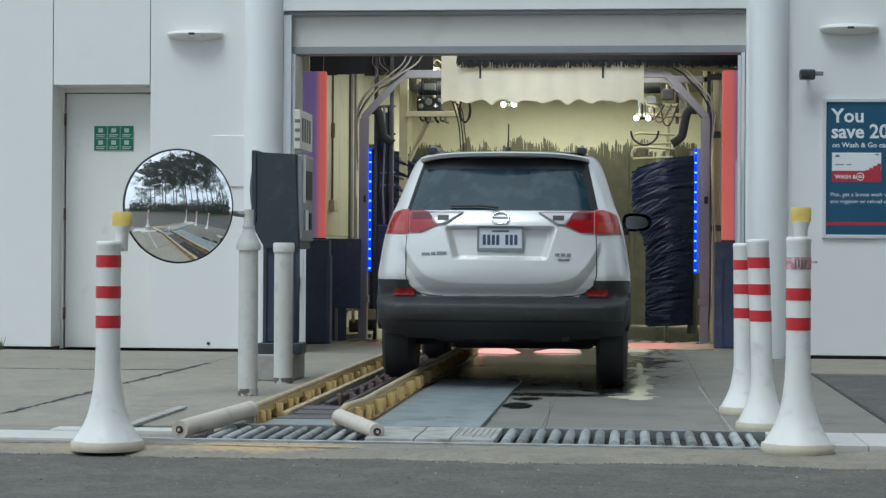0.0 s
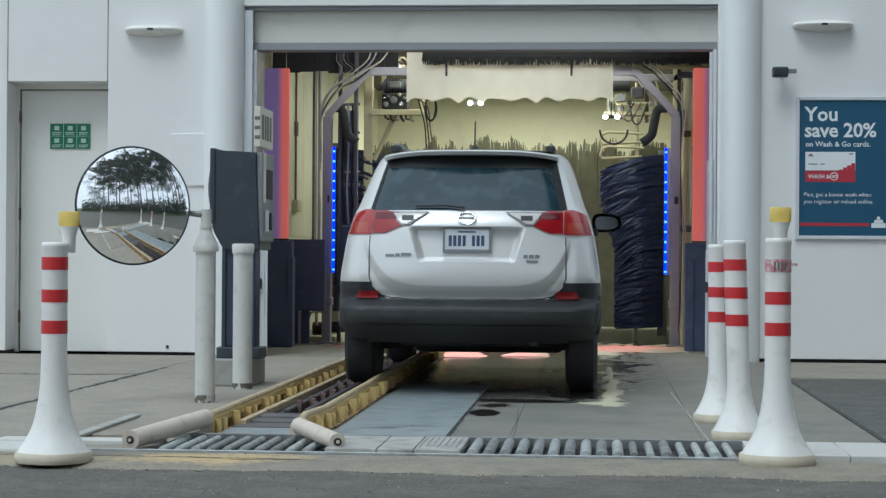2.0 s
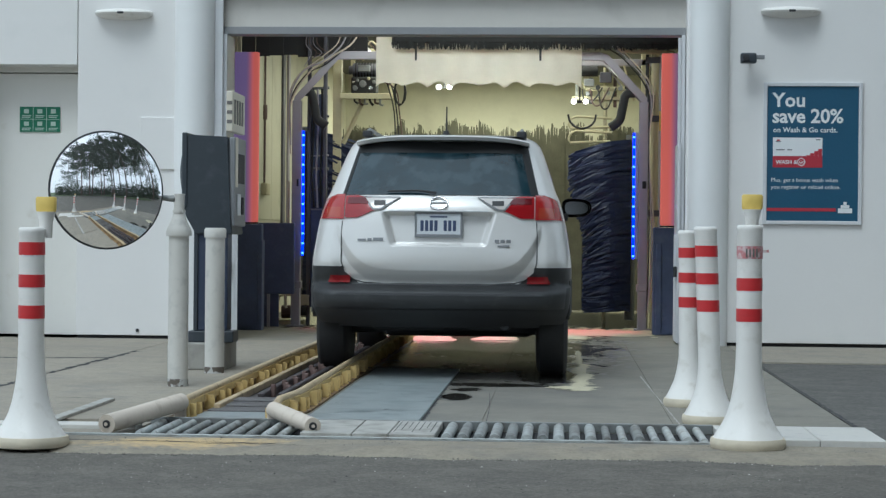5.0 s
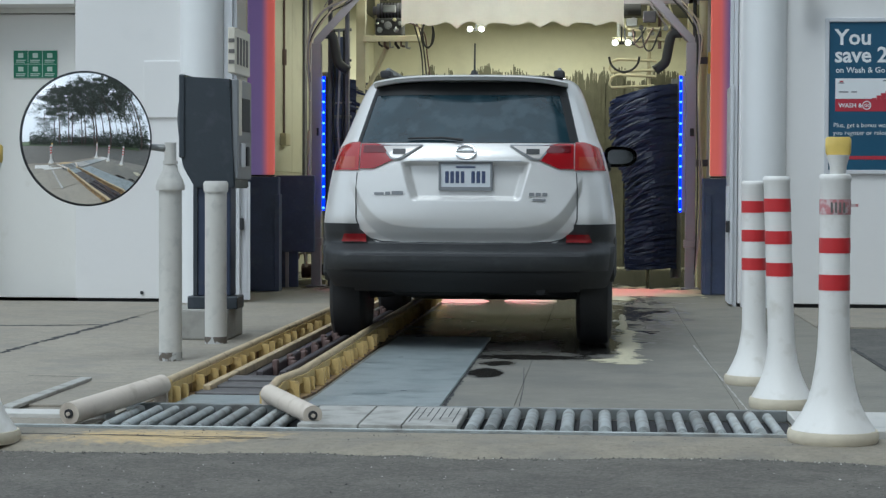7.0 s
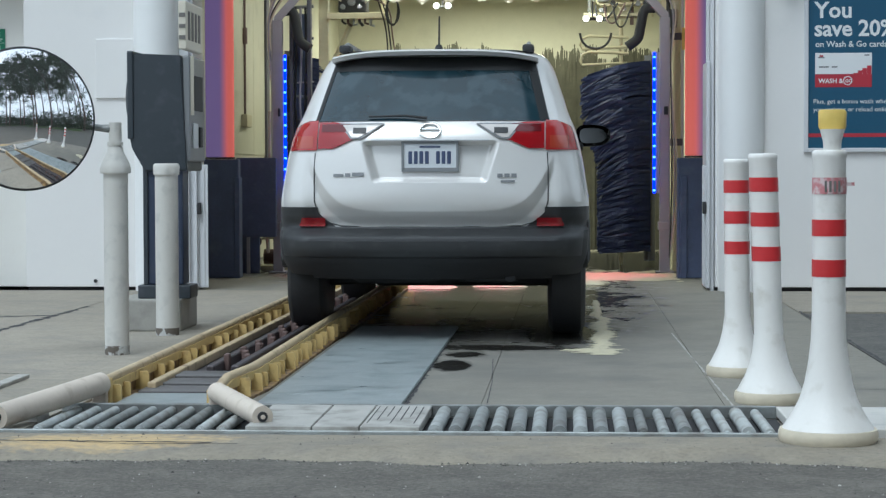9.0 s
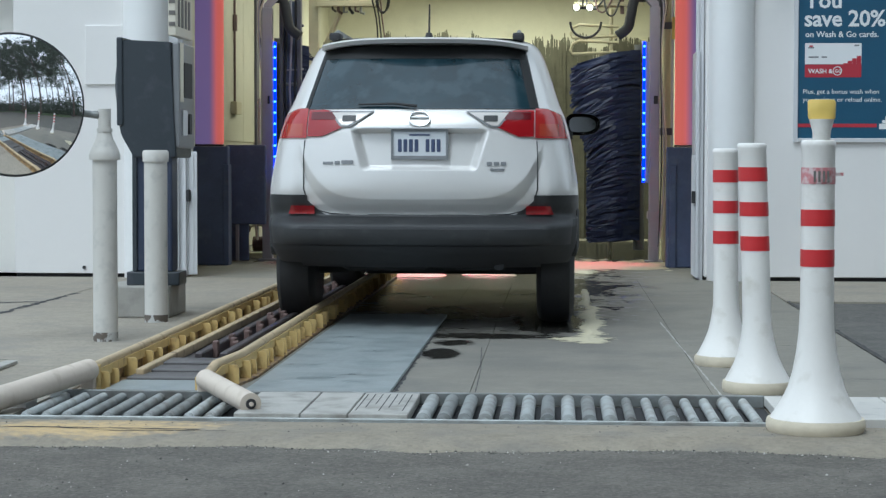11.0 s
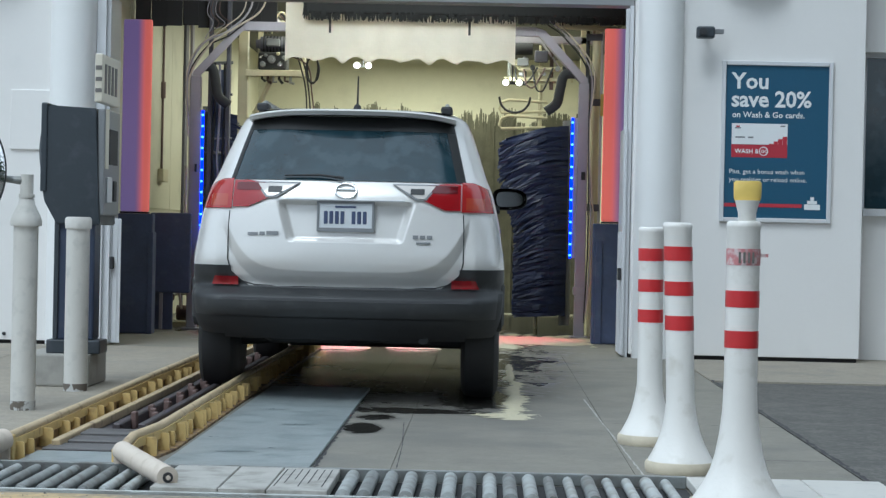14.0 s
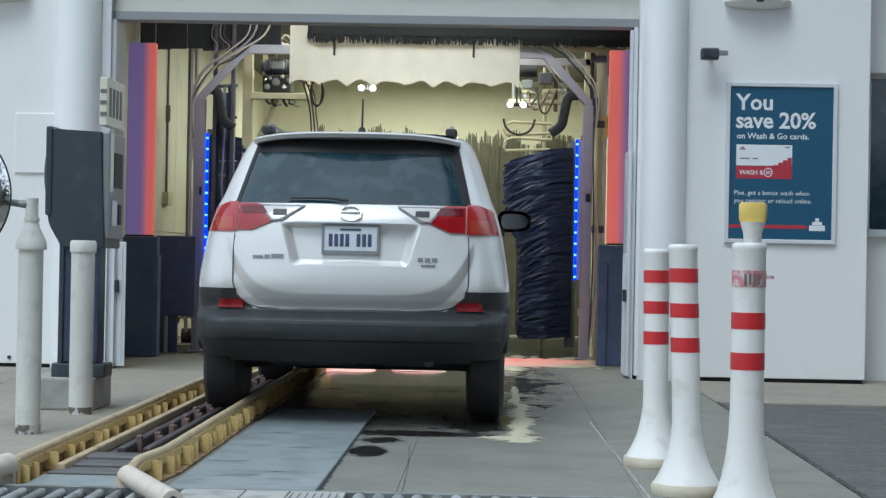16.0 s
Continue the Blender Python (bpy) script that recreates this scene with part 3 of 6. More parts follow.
part("card_bar", box(B(), 0.12, 0.2, -0.0185, -0.017, 0.695, 0.706), FACE_GREY, po)
part("card_bar", box(B(), 0.225, 0.27, -0.0185, -0.017, 0.695, 0.706), FACE_GREY, po)
part("card_leaf", box(B(), 0.49, 0.53, -0.0185, -0.017, 0.79, 0.802), FACE_GREY, po)
words("card_words", "WASH &", 0.052, POSTER_WHITE, po, (0.118, -0.0185, 0.568), bold=0.001)
part("card_ring", tube(B(), [(0.355 + 0.034 * math.cos(a), -0.018, 0.587 + 0.034 * math.sin(a)) for a in [2 * math.pi * k / 24 for k in range(25)]], 0.004, 6), POSTER_WHITE, po)
words("card_words", "GO", 0.036, POSTER_WHITE, po, (0.334, -0.0185, 0.574), bold=0.001)
for k in range(4):
    part("card_skyline", box(B(), 0.40 + k * 0.037, 0.436 + k * 0.037, -0.0178, -0.0166, 0.635, 0.65 + 0.02 * k), POSTER_RED, po)
part("red_line", box(B(), 0.035, 0.68, -0.0165, -0.0145, 0.125, 0.155), POSTER_RED, po)
bm = B()
box(bm, 0.7, 0.83, -0.0165, -0.0145, 0.11, 0.155)
box(bm, 0.725, 0.805, -0.0165, -0.0145, 0.157, 0.185)
box(bm, 0.75, 0.78, -0.0165, -0.0145, 0.187, 0.215)
part("maker_mark", bm, POSTER_WHITE, po)

# ---- wash mouth: header, lip and jambs ----
bm = B()
box(bm, -3.28, 1.206, WALL_Y + 0.12, WALL_Y + 0.24, 3.0, 3.3)
structure("door_header", bm, HEADER_PAINT, "off-white roller-door header box over the wash mouth", "trim")
bm = B()
box(bm, -3.276, 1.202, WALL_Y + 0.05, WALL_Y + 0.16, 3.3, 3.338, 0.005, 1)
box(bm, -3.276, 1.202, WALL_Y + 0.09, WALL_Y + 0.3, 2.925, 2.999, 0.005, 1)
structure("door_lip", bm, GREY_TRIM, "grey metal edge trim of the wash mouth", "trim")
bm = B()
box(bm, -3.277, -3.165, WALL_Y + 0.06, WALL_Y + 0.5, -0.03, 2.924, 0.004, 1)
box(bm, -3.277, -3.2, WALL_Y + 0.02, WALL_Y + 0.06, -0.03, 3.3)
structure("jamb_left", bm, PALE_TRIM, "grey painted door jamb", "trim")
bm = B()
box(bm, 1.165, 1.2, WALL_Y + 0.06, WALL_Y + 0.5, -0.03, 2.924, 0.004, 1)
structure("jamb_right", bm, PALE_TRIM, "grey painted door jamb", "trim")
for cx, s in ((-3.165, 1), (1.165, -1)):
    g = thing("door_track", (cx, WALL_Y + 0.2, -0.0), "ribbed white door track panel on the jamb", "track", "door tracks")
    part("sheet", box(B(), min(0, s * 0.03), max(0, s * 0.03), -0.17, 0.3, 0.02, 1.9 if s < 0 else 1.06, 0.004, 1), PALE_TRIM, g)
    for k in range(4):
        part("rib", box(B(), min(s * 0.03, s * 0.042), max(s * 0.03, s * 0.042), -0.14 + k * 0.1, -0.12 + k * 0.1, 0.03, 1.04, 0.003, 1), PALE_TRIM, g)
    part("latch", box(B(), min(s * 0.03, s * 0.06), max(s * 0.03, s * 0.06), -0.18, -0.12, 0.64, 0.74, 0.006), BLACK, g)

for x0, x1, top in ((-3.163, -3.05, 1.06), (1.132, 1.163, 2.9)):
    g = thing("jamb_guard", (x0, WALL_Y + 0.075, 0), "white ribbed guard sheet at the door jamb", "guard", "jamb guards")
    w = x1 - x0
    part("sheet", box(B(), 0, w, 0, 0.012, 0.02, top, 0.003, 1), PALE_TRIM, g)
    for k in range(2):
        part("rib", box(B(), w * (0.3 + 0.4 * k) - 0.006, w * (0.3 + 0.4 * k) + 0.006, -0.01, -0.0005, 0.03, top - 0.02), PALE_TRIM, g)

# ---- tunnel shell ----
structure("wall_tunnel_left", box(B(), -3.85, -3.62, WALL_Y + 0.36, 34.1, -0.03, 3.75), CREAM, "cream painted tunnel wall", "wall")
structure("wall_tunnel_right", box(B(), 1.72, 1.95, WALL_Y + 0.36, 34.1, -0.03, 3.75), CREAM, "cream painted tunnel wall", "wall")
# end wall added; its cream colour stands for the tunnel's glowing fog
structure("wall_tunnel_end", box(B(), -3.62, 1.72, 31.0, 31.2, -0.03, 3.75), CREAM, "cream end wall added for the bright fog down the tunnel", "wall")
structure("ceiling", box(B(), -3.85, 1.95, WALL_Y + 0.37, 34.0, 3.75, 3.9), CEILING, "dark tunnel ceiling", "ceiling")
bm = B()
box(bm, -3.62, -3.29, WALL_Y + 0.4, WALL_Y + 0.5, -0.03, 3.75)
box(bm, 1.21, 1.72, WALL_Y + 0.4, WALL_Y + 0.5, -0.03, 3.75)
structure("wall_tunnel_front", bm, CREAM, "inner face of the front wall", "wall")
structure("floor", box(B(), -3.62, 1.72, WALL_Y + 0.0, 31.0, -0.2, -0.001), CONCRETE, "wet grey concrete tunnel floor", "floor")

# ---- arch and equipment inside the tunnel ----
ARCH_Y = 19.7
arch = thing("light_arch", (0, ARCH_Y, 0), "grey steel arch with blue light strips on both posts", "arch")
for cx in (-2.89, 0.935):
    part("post", box(B(), cx - 0.05, cx + 0.05, -0.05, 0.05, 0.0, 2.5, 0.008), ARCH, arch)
    part("foot_plate", box(B(), cx - 0.09, cx + 0.09, -0.09, 0.09, 0.0, 0.014, 0.003, 1), ARCH, arch)
    part("clamp", box(B(), cx - 0.065, cx + 0.065, -0.065, 0.065, 0.42, 0.5, 0.008), ARCH, arch)
    part("hook", box(B(), cx + 0.01 * (1 if cx < 0 else -1), cx + 0.03, -0.085, -0.051, 1.55, 1.63, 0.006), BLACK, arch)
for s, cx in ((1, -2.89), (-1, 0.935)):
    bm = B()
    tube(bm, ((cx, 0, 2.45), (cx, 0, 2.52), (cx + s * 0.42, 0, 2.98), (cx + s * 0.5, 0, 3.0)), 0.055, 4)
    part("shoulder", bm, ARCH, arch)
part("crossbar", box(B(), -2.42, 0.46, -0.045, 0.045, 2.955, 3.045, 0.008), ARCH, arch)
led_me = finish(lathe(B(), ((0.004, -0.012), (0.013, -0.008), (0.015, 0.0), (0.013, 0.008), (0.004, 0.012)), 10), "led", LED_BLUE, 60)
for cx in (-2.81, 0.83):
    strip = part("light_strip", box(B(), cx - 0.014, cx + 0.014, -0.062, -0.052, 0.78, 2.16, 0.003, 1), LED_STRIP, arch, "blue light strip with bright dots")
    for k in range(13):
        piece("diode", led_me, strip, (cx, -0.072, 0.81 + k * 0.1085))
    part("strip_bracket", box(B(), min(cx, cx + (0.05 if cx > 0 else -0.05)), max(cx, cx + (0.05 if cx > 0 else -0.05)), -0.052, -0.03, 0.78, 2.16), ARCH, arch)


def cable(name, path, r, material, owner, seg=8):
    """A hose or cable bent smoothly through a few points."""
    pts = [Vector(p) for p in path]
    fine = []
    for i in range(len(pts) - 1):
        p0, p1, p2, p3 = pts[max(i - 1, 0)], pts[i], pts[i + 1], pts[min(i + 2, len(pts) - 1)]
        for k in range(6):
            t = k / 6
            fine.append(0.5 * ((2 * p1) + (p2 - p0) * t + (2 * p0 - 5 * p1 + 4 * p2 - p3) * t * t + (3 * p1 - p0 - 3 * p2 + p3) * t ** 3))
    fine.append(pts[-1])
    base = owner.location
    return part(name, tube(B(), [q - base for q in fine], r, seg), material, owner, smooth=60)


# lit banners and splash guards just behind the front wall
for cx, s in ((-3.24, -1), (1.2, 1)):
    b = thing("lit_panel", (cx, 18.7, 1.14), "tall lit panel, red on one edge and purple on the other", "panel", "lit panels")
    bm = B()
    box(bm, -0.125 if s > 0 else -0.19, 0.17 if s > 0 else 0.078, -0.02, 0.04, 0, 1.8, 0.015)
    part("sheet", bm, LIT_RIGHT if s > 0 else LIT_LEFT, b)
    part("bottom_rail", box(B(), -0.127 if s > 0 else -0.192, 0.172 if s > 0 else 0.08, -0.024, 0.044, -0.018, -0.001, 0.003, 1), BLACK, b)
    g = thing("splash_guard", (cx, 18.66, 0.0), "dark navy plastic splash guard standing on the floor", "guard", "splash guards")
    part("sheet", box(B(), -0.2, 0.13, -0.03, 0.1, 0.0 if s > 0 else 0.0, 1.12, 0.012), NAVY_SHEET, g)
    part("foot", box(B(), 0.09 if s < 0 else -0.17, 0.14 if s < 0 else -0.11, -0.05, 0.12, 0.0, 0.95, 0.006), NAVY_SHEET, g)
for cx, w in ((-3.03, 0.28),):
    g = thing("splash_guard", (cx, 19.45, 0.36), "dark navy plastic splash guard hung on the arch", "guard", "splash guards")
    part("sheet", box(B(), -w / 2 - 0.1, w / 2 + 0.02, -0.04, 0.03, 0.0, 0.78, 0.015), NAVY_SHEET, g)
    part("kick_sheet", box(B(), -w / 2 - 0.3, -0.02, 0.04, 0.08, -0.36, 0.5, 0.006), NAVY_SHEET, g)
    part("leg", box(B(), -0.14, -0.11, -0.02, 0.01, -0.36, 0.0), ARCH, g)

pm = thing("floor_pump", (-3.0, 20.1, 0), "small greasy floor pump with pipes behind the guard", "pump")
part("base", box(B(), -0.16, 0.16, -0.1, 0.1, 0, 0.05, 0.006), CREAM_STEEL, pm)
part("body", tube(B(), ((-0.1, 0, 0.14), (0.1, 0, 0.14)), 0.075, 16), RUST, pm)
part("pipe", tube(B(), ((0.12, 0, 0.1), (0.18, 0, 0.1), (0.2, 0, 0.3)), 0.02, 8), CREAM_STEEL, pm)
part("pipe", tube(B(), ((-0.05, -0.08, 0.2), (-0.05, -0.08, 0.33)), 0.018, 8), STEEL, pm)

part("motor", tube(B(), ((0.02, -0.12, 0.16), (0.2, -0.12, 0.16)), [0.06, 0.055], 14), DARK_GAP, pm)
part("valve_wheel", tube(B(), [(-0.16 + 0.05 * math.cos(a), -0.14, 0.3 + 0.05 * math.sin(a)) for a in [2 * math.pi * k / 12 for k in range(13)]], 0.008, 6), RUST, pm)
part("feed_pipe", tube(B(), ((-0.16, -0.13, 0.02), (-0.16, -0.13, 0.3), (-0.05, -0.13, 0.34), (0.16, -0.1, 0.32)), 0.016, 8), CREAM_STEEL, pm)
part("junction_box", box(B(), 0.1, 0.22, -0.16, -0.09, 0.22, 0.34, 0.01), CREAM_STEEL, pm)

# conduit and box on the left tunnel wall
cond = thing("wall_conduit", (-3.62, 21.9, 0), "grey electrical conduit with a small junction box on the wall", "conduit")
part("pipe", tube(B(), ((0.03, 0, 1.62), (0.03, 0, 3.7)), 0.013, 8), RUST, cond)
part("junction_box", box(B(), 0.013, 0.08, -0.16, 0.16, 1.5, 1.64, 0.008), CREAM_STEEL, cond)
part("coupling", tube(B(), ((0.03, 0, 2.42), (0.03, 0, 2.6)), 0.03, 8), RUST, cond)
wc = thing("wall_sheet", (-3.62, 20.0, 1.2), "cream plastic wall cladding sheets with a seam", "cladding")
for k in range(4):
    part("sheet", box(B(), 0.001, 0.012, k * 1.3, k * 1.3 + 1.29, 0, 2.2, 0.003, 1), CREAM, wc)

# dark rack with hose rails between the arch and the gantry
rack = thing("hose_rack", (-2.7, 20.05, 0), "dark steel hose rack behind the light arch", "rack")
part("back_sheet", box(B(), -0.12, 0.1, 0.05, 0.07, 0.2, 2.6, 0.004, 1), NAVY_SHEET, rack, "dark navy splash sheet")
part("post", box(B(), 0.06, 0.1, -0.04, 0.05, 0.0, 3.3, 0.008), RACK, rack)
part("post", box(B(), -0.12, -0.08, -0.03, 0.04, 0.0, 3.3, 0.006), RACK, rack)
for k, z in enumerate((1.3, 1.52, 1.76, 1.9, 2.35, 2.66)):
    part("rail", tube(B(), ((-0.1, 0.03, z), (0.12, 0.03, z + 0.012 * (k % 2))), 0.009 + 0.004 * (k % 3), 8), (ARCH, RACK, STEEL)[k % 3], rack)
for k in range(3):
    part("hose", tube(B(), ((-0.06 + 0.05 * k, 0.01, 2.66), (-0.05 + 0.05 * k, -0.01, 2.2), (-0.07 + 0.05 * k, 0.0, 1.7), (-0.04 + 0.04 * k, 0.0, 1.32)), 0.012, 8), (BLACK, ARCH, BLACK)[k], rack)
seam = thing("cladding_joint", (-3.607, 23.5, 0), "dark open joint strip between wall cladding sheets", "cladding")
part("strip", box(B(), 0.0, 0.03, -0.1, 0.1, 0.3, 3.7, 0.004, 1), RACK, seam)
part("strip", box(B(), 0.0, 0.03, 0.4, 0.52, 0.3, 3.7, 0.004, 1), ARCH, seam)

# equipment gantries on either side
gl = thing("wash_gantry", (-2.44, 21.0, 0), "cream steel gantry post with a shelf and pump motors", "gantry", "gantries")
part("post", box(B(), -0.2, -0.1, -0.06, 0.06, 0, 3.1, 0.008), CREAM_STEEL, gl)
part("top_beam", box(B(), -0.2, 0.62, -0.05, 0.05, 3.1, 3.2, 0.008), CREAM_STEEL, gl)
part("shelf", box(B(), -0.099, 0.52, -0.2, 0.2, 2.62, 2.66, 0.006), CREAM_STEEL, gl)
part("shelf_edge", box(B(), -0.099, 0.52, -0.215, -0.2005, 2.6, 2.665, 0.004, 1), CREAM_STEEL, gl)
part("brace", tube(B(), ((-0.1, 0, 2.05), (0.16, 0, 2.62)), 0.03, 6), CREAM_STEEL, gl)
part("lower_brace", tube(B(), ((-0.1, 0.02, 1.1), (0.1, 0.02, 1.95)), 0.03, 6), CREAM_STEEL, gl)
part("side_post", box(B(), 0.0, 0.05, -0.03, 0.03, 2.66, 3.1, 0.006), CREAM_STEEL, gl)
part("side_post", box(B(), 0.46, 0.5, -0.03, 0.03, 2.66, 3.1, 0.006), CREAM_STEEL, gl)
part("pump_block", box(B(), 0.02, 0.32, -0.16, 0.1, 2.67, 2.86, 0.02), DARK_GAP, gl, "dark greasy pump block")
part("motor", tube(B(), ((-0.02, 0.0, 2.95), (0.02, 0.0, 2.95), (0.03, 0.0, 2.95), (0.3, 0.0, 2.95), (0.32, 0.0, 2.95)), [0.05, 0.06, 0.085, 0.085, 0.06], 20), RACK, gl, "dark finned electric motor", smooth=40)
for k in range(7):
    part("motor_fin", tube(B(), ((0.06 + 0.035 * k, 0.0, 2.95), (0.072 + 0.035 * k, 0.0, 2.95)), 0.094, 20), DARK_GAP, gl)
part("motor_box", box(B(), 0.1, 0.24, -0.15, -0.06, 2.92, 3.0, 0.012), FACE_GREY, gl)
for k, (fx, fz, fr) in enumerate(((0.07, 2.73, 0.03), (0.16, 2.78, 0.042), (0.25, 2.73, 0.028), (0.23, 2.84, 0.02), (0.29, 2.8, 0.022), (0.1, 2.82, 0.018), (0.05, 2.8, 0.014))):
    part("fitting", tube(B(), ((fx, -0.162, fz), (fx, -0.185, fz), (fx, -0.19, fz), (fx, -0.205, fz)), [fr, fr, fr * 0.6, fr * 0.6], 14), (STEEL, FACE_GREY, CHROME, CREAM_STEEL)[k % 4], gl, "round pipe fitting")
for k in range(6):
    part("pipe", tube(B(), ((0.06 + k * 0.06, -0.12, 2.62), (0.06 + k * 0.06, -0.13, 2.58 - 0.02 * (k % 3)), (0.1 + k * 0.06, -0.14, 2.55 - 0.02 * (k % 2))), 0.012 + 0.003 * (k % 2), 8), (DARK_GAP, RUST, STEEL)[k % 3], gl)
gr = thing("wash_gantry", (0.45, 20.9, 0), "steel gantry with pipes and valves above the lane", "gantry", "gantries")
part("post", box(B(), 0.5, 0.6, -0.05, 0.05, 0, 3.3, 0.008), CREAM_STEEL, gr)
part("post", box(B(), 0.68, 0.74, -0.04, 0.04, 0, 3.3, 0.008), ARCH, gr)
part("top_beam", box(B(), -0.35, 0.74, -0.05, 0.05, 3.0, 3.08, 0.008), ARCH, gr)
part("shelf", box(B(), -0.3, 0.34, -0.12, 0.12, 2.6, 2.64, 0.006), CREAM_STEEL, gr)
for k, (px, z0, z1, pr) in enumerate(((-0.24, 2.62, 2.88, 0.018), (-0.08, 2.56, 2.86, 0.022), (0.08, 2.6, 2.98, 0.016), (0.2, 2.52, 3.0, 0.02))):
    part("pipe", tube(B(), ((px, -0.05, z0), (px, -0.05, z1)), pr, 10), (STEEL, RACK, CREAM_STEEL, RUST)[k], gr)
part("manifold", tube(B(), ((-0.14, -0.1, 2.73), (0.42, -0.1, 2.73)), 0.026, 10), CREAM_STEEL, gr)
part("motor", tube(B(), ((-0.24, 0, 2.95), (-0.21, 0, 2.95), (-0.205, 0, 2.95), (0.0, 0, 2.95)), [0.045, 0.05, 0.07, 0.07], 16), DARK_GAP, gr, "dark pump motor", smooth=40)
part("control_box", box(B(), 0.02, 0.16, -0.14, -0.03, 2.8, 2.92, 0.012), RACK, gr)
part("control_box", box(B(), -0.16, -0.04, -0.15, -0.06, 2.76, 2.84, 0.01), FACE_GREY, gr)
for k, (fx, fz) in enumerate(((-0.12, 2.67), (0.0, 2.74), (0.12, 2.68), (0.26, 2.73), (0.33, 2.74))):
    part("fitting", tube(B(), ((fx, -0.13, fz), (fx, -0.165, fz)), 0.022 + 0.006 * (k % 2), 12), (FACE_GREY, DARK_GAP, STEEL)[k % 3], gr)
for k, (ax, az, bx, bz) in enumerate(((-0.3, 3.0, -0.14, 2.73), (0.1, 3.0, 0.28, 2.75), (0.3, 3.0, 0.42, 2.6))):
    part("strut", tube(B(), ((ax, -0.06, az), (bx, -0.06, bz)), 0.012, 6), (CREAM_STEEL, ARCH, CREAM_STEEL)[k], gr)
for k, z in enumerate((2.44, 2.27)):
    part("spray_tube", tube(B(), ((0.18, 0.4, z - 0.02), (-0.24, 0.4, z), (-0.31, 0.4, z - 0.03), (-0.33, 0.4, z - 0.1), (-0.31, 0.4, z - 0.14), (0.16, 0.4, z - 0.12)), 0.016, 10), CREAM_STEEL, gr, "bent cream spray tube", smooth=60)
part("spray_post", tube(B(), ((0.1, 0.42, 0.0), (0.1, 0.42, 2.6)), 0.022, 10), CREAM_STEEL, gr)
for k in range(3):
    drop = [(0.27 + 0.09 * k, 20.72, 2.72), (0.29 + 0.1 * k, 20.7, 2.6 - 0.04 * k), (0.36 + 0.1 * k, 20.7, 2.56 - 0.03 * k), (0.44 + 0.09 * k, 20.72, 2.64), (0.5 + 0.08 * k, 20.75, 2.74)]
    cable("hose", drop, 0.009, (BLACK, RUST, DARK_GAP)[k], gr)

# upright conduits between the light arch and the lit panel
up = thing("conduit_stand", (1.07, 20.0, 0), "two upright beige conduits with clamps and a yellow tag", "conduit")
part("pipe", tube(B(), ((0.0, 0, 0.0), (0.0, 0, 3.74)), 0.042, 14), CREAM_STEEL, up, smooth=50)
part("pipe", tube(B(), ((-0.085, 0.03, 0.0), (-0.085, 0.03, 3.74)), 0.02, 10), DARK_GAP, up, "thin dark conduit", smooth=50)
for cz in (1.25, 2.3, 2.95):
    part("clamp", box(B(), -0.11, 0.055, -0.05, -0.042, cz, cz + 0.07, 0.004, 1), RACK, up)
part("valve_box", box(B(), -0.09, -0.01, -0.1, -0.051, 2.42, 2.6, 0.01), RACK, up)
part("cross_pipe", tube(B(), ((-0.42, -0.02, 3.1), (0.2, -0.02, 3.06)), 0.03, 12), CREAM_STEEL, up)
part("tag", box(B(), 0.045, 0.085, -0.06, -0.056, 2.2, 2.42, 0.001, 1), YELLOW_CAP, up, "small yellow tag")

# hoses
random.seed(4)
for k in range(3):
    cable("hose", [(-2.1, 20.7, 2.88 - 0.03 * k), (-2.02 + 0.05 * k, 20.68, 2.86 - 0.06 * k), (-1.96 + 0.05 * k, 20.7, 2.7 - 0.03 * k), (-1.9 + 0.03 * k, 20.7, 2.45), (-1.88 + 0.045 * k, 20.7, 2.1)], 0.008, (BLACK, DARK_GAP, RUST)[k], gl)
for rx, rz, cz in ((0.055, 0.17, 2.69), (0.07, 0.13, 2.66)):
    loop = [(-1.83 + rx * math.cos(a), 20.66 - 0.1 * rx, cz + rz * math.sin(a)) for a in [2 * math.pi * k / 10 for k in range(11)]]
    cable("hose", loop, 0.009, BLACK, gl)
for k in range(4):
    cable("hose", [(-2.95, 19.62, 1.9 + k * 0.1), (-2.97 + 0.01 * k, 19.6, 2.5), (-2.86 + k * 0.04, 19.6, 2.78 + 0.03 * (k % 2)), (-2.6 + k * 0.035, 19.6, 2.98 - 0.03 * (k % 3)), (-2.42 + 0.06 * k, 19.7, 3.2), (-2.45 + 0.09 * k, 19.9, 3.7)], 0.007 + 0.003 * (k % 2), (PIPE, ARCH, DARK_GAP)[k % 3], arch)
for k in range(4):
    cable("cable", [(-2.86 + 0.05 * k, 20.0, 2.9 + 0.05 * k), (-2.78 + 0.06 * k, 20.0, 3.06), (-2.84 + 0.04 * k, 20.0, 3.2), (-2.7 + 0.03 * k, 20.0, 3.6)], 0.005, (ARCH, RUST)[k % 2], arch)
for k in range(4):
    cable("cable", [(-2.36 + 0.03 * k, 20.75, 3.04), (-2.4 + 0.05 * k, 20.72, 3.15), (-2.28 + 0.04 * k, 20.72, 3.26), (-2.16 + 0.05 * k, 20.75, 3.2 - 0.05 * k)], 0.008, (CREAM_STEEL, RUST, BLACK)[k % 3], gl)
cable("hose", [(-2.98, 19.6, 0.2), (-3.02, 19.6, 0.6), (-2.97, 19.6, 1.0), (-2.96, 19.6, 1.6)], 0.013, PIPE, arch)
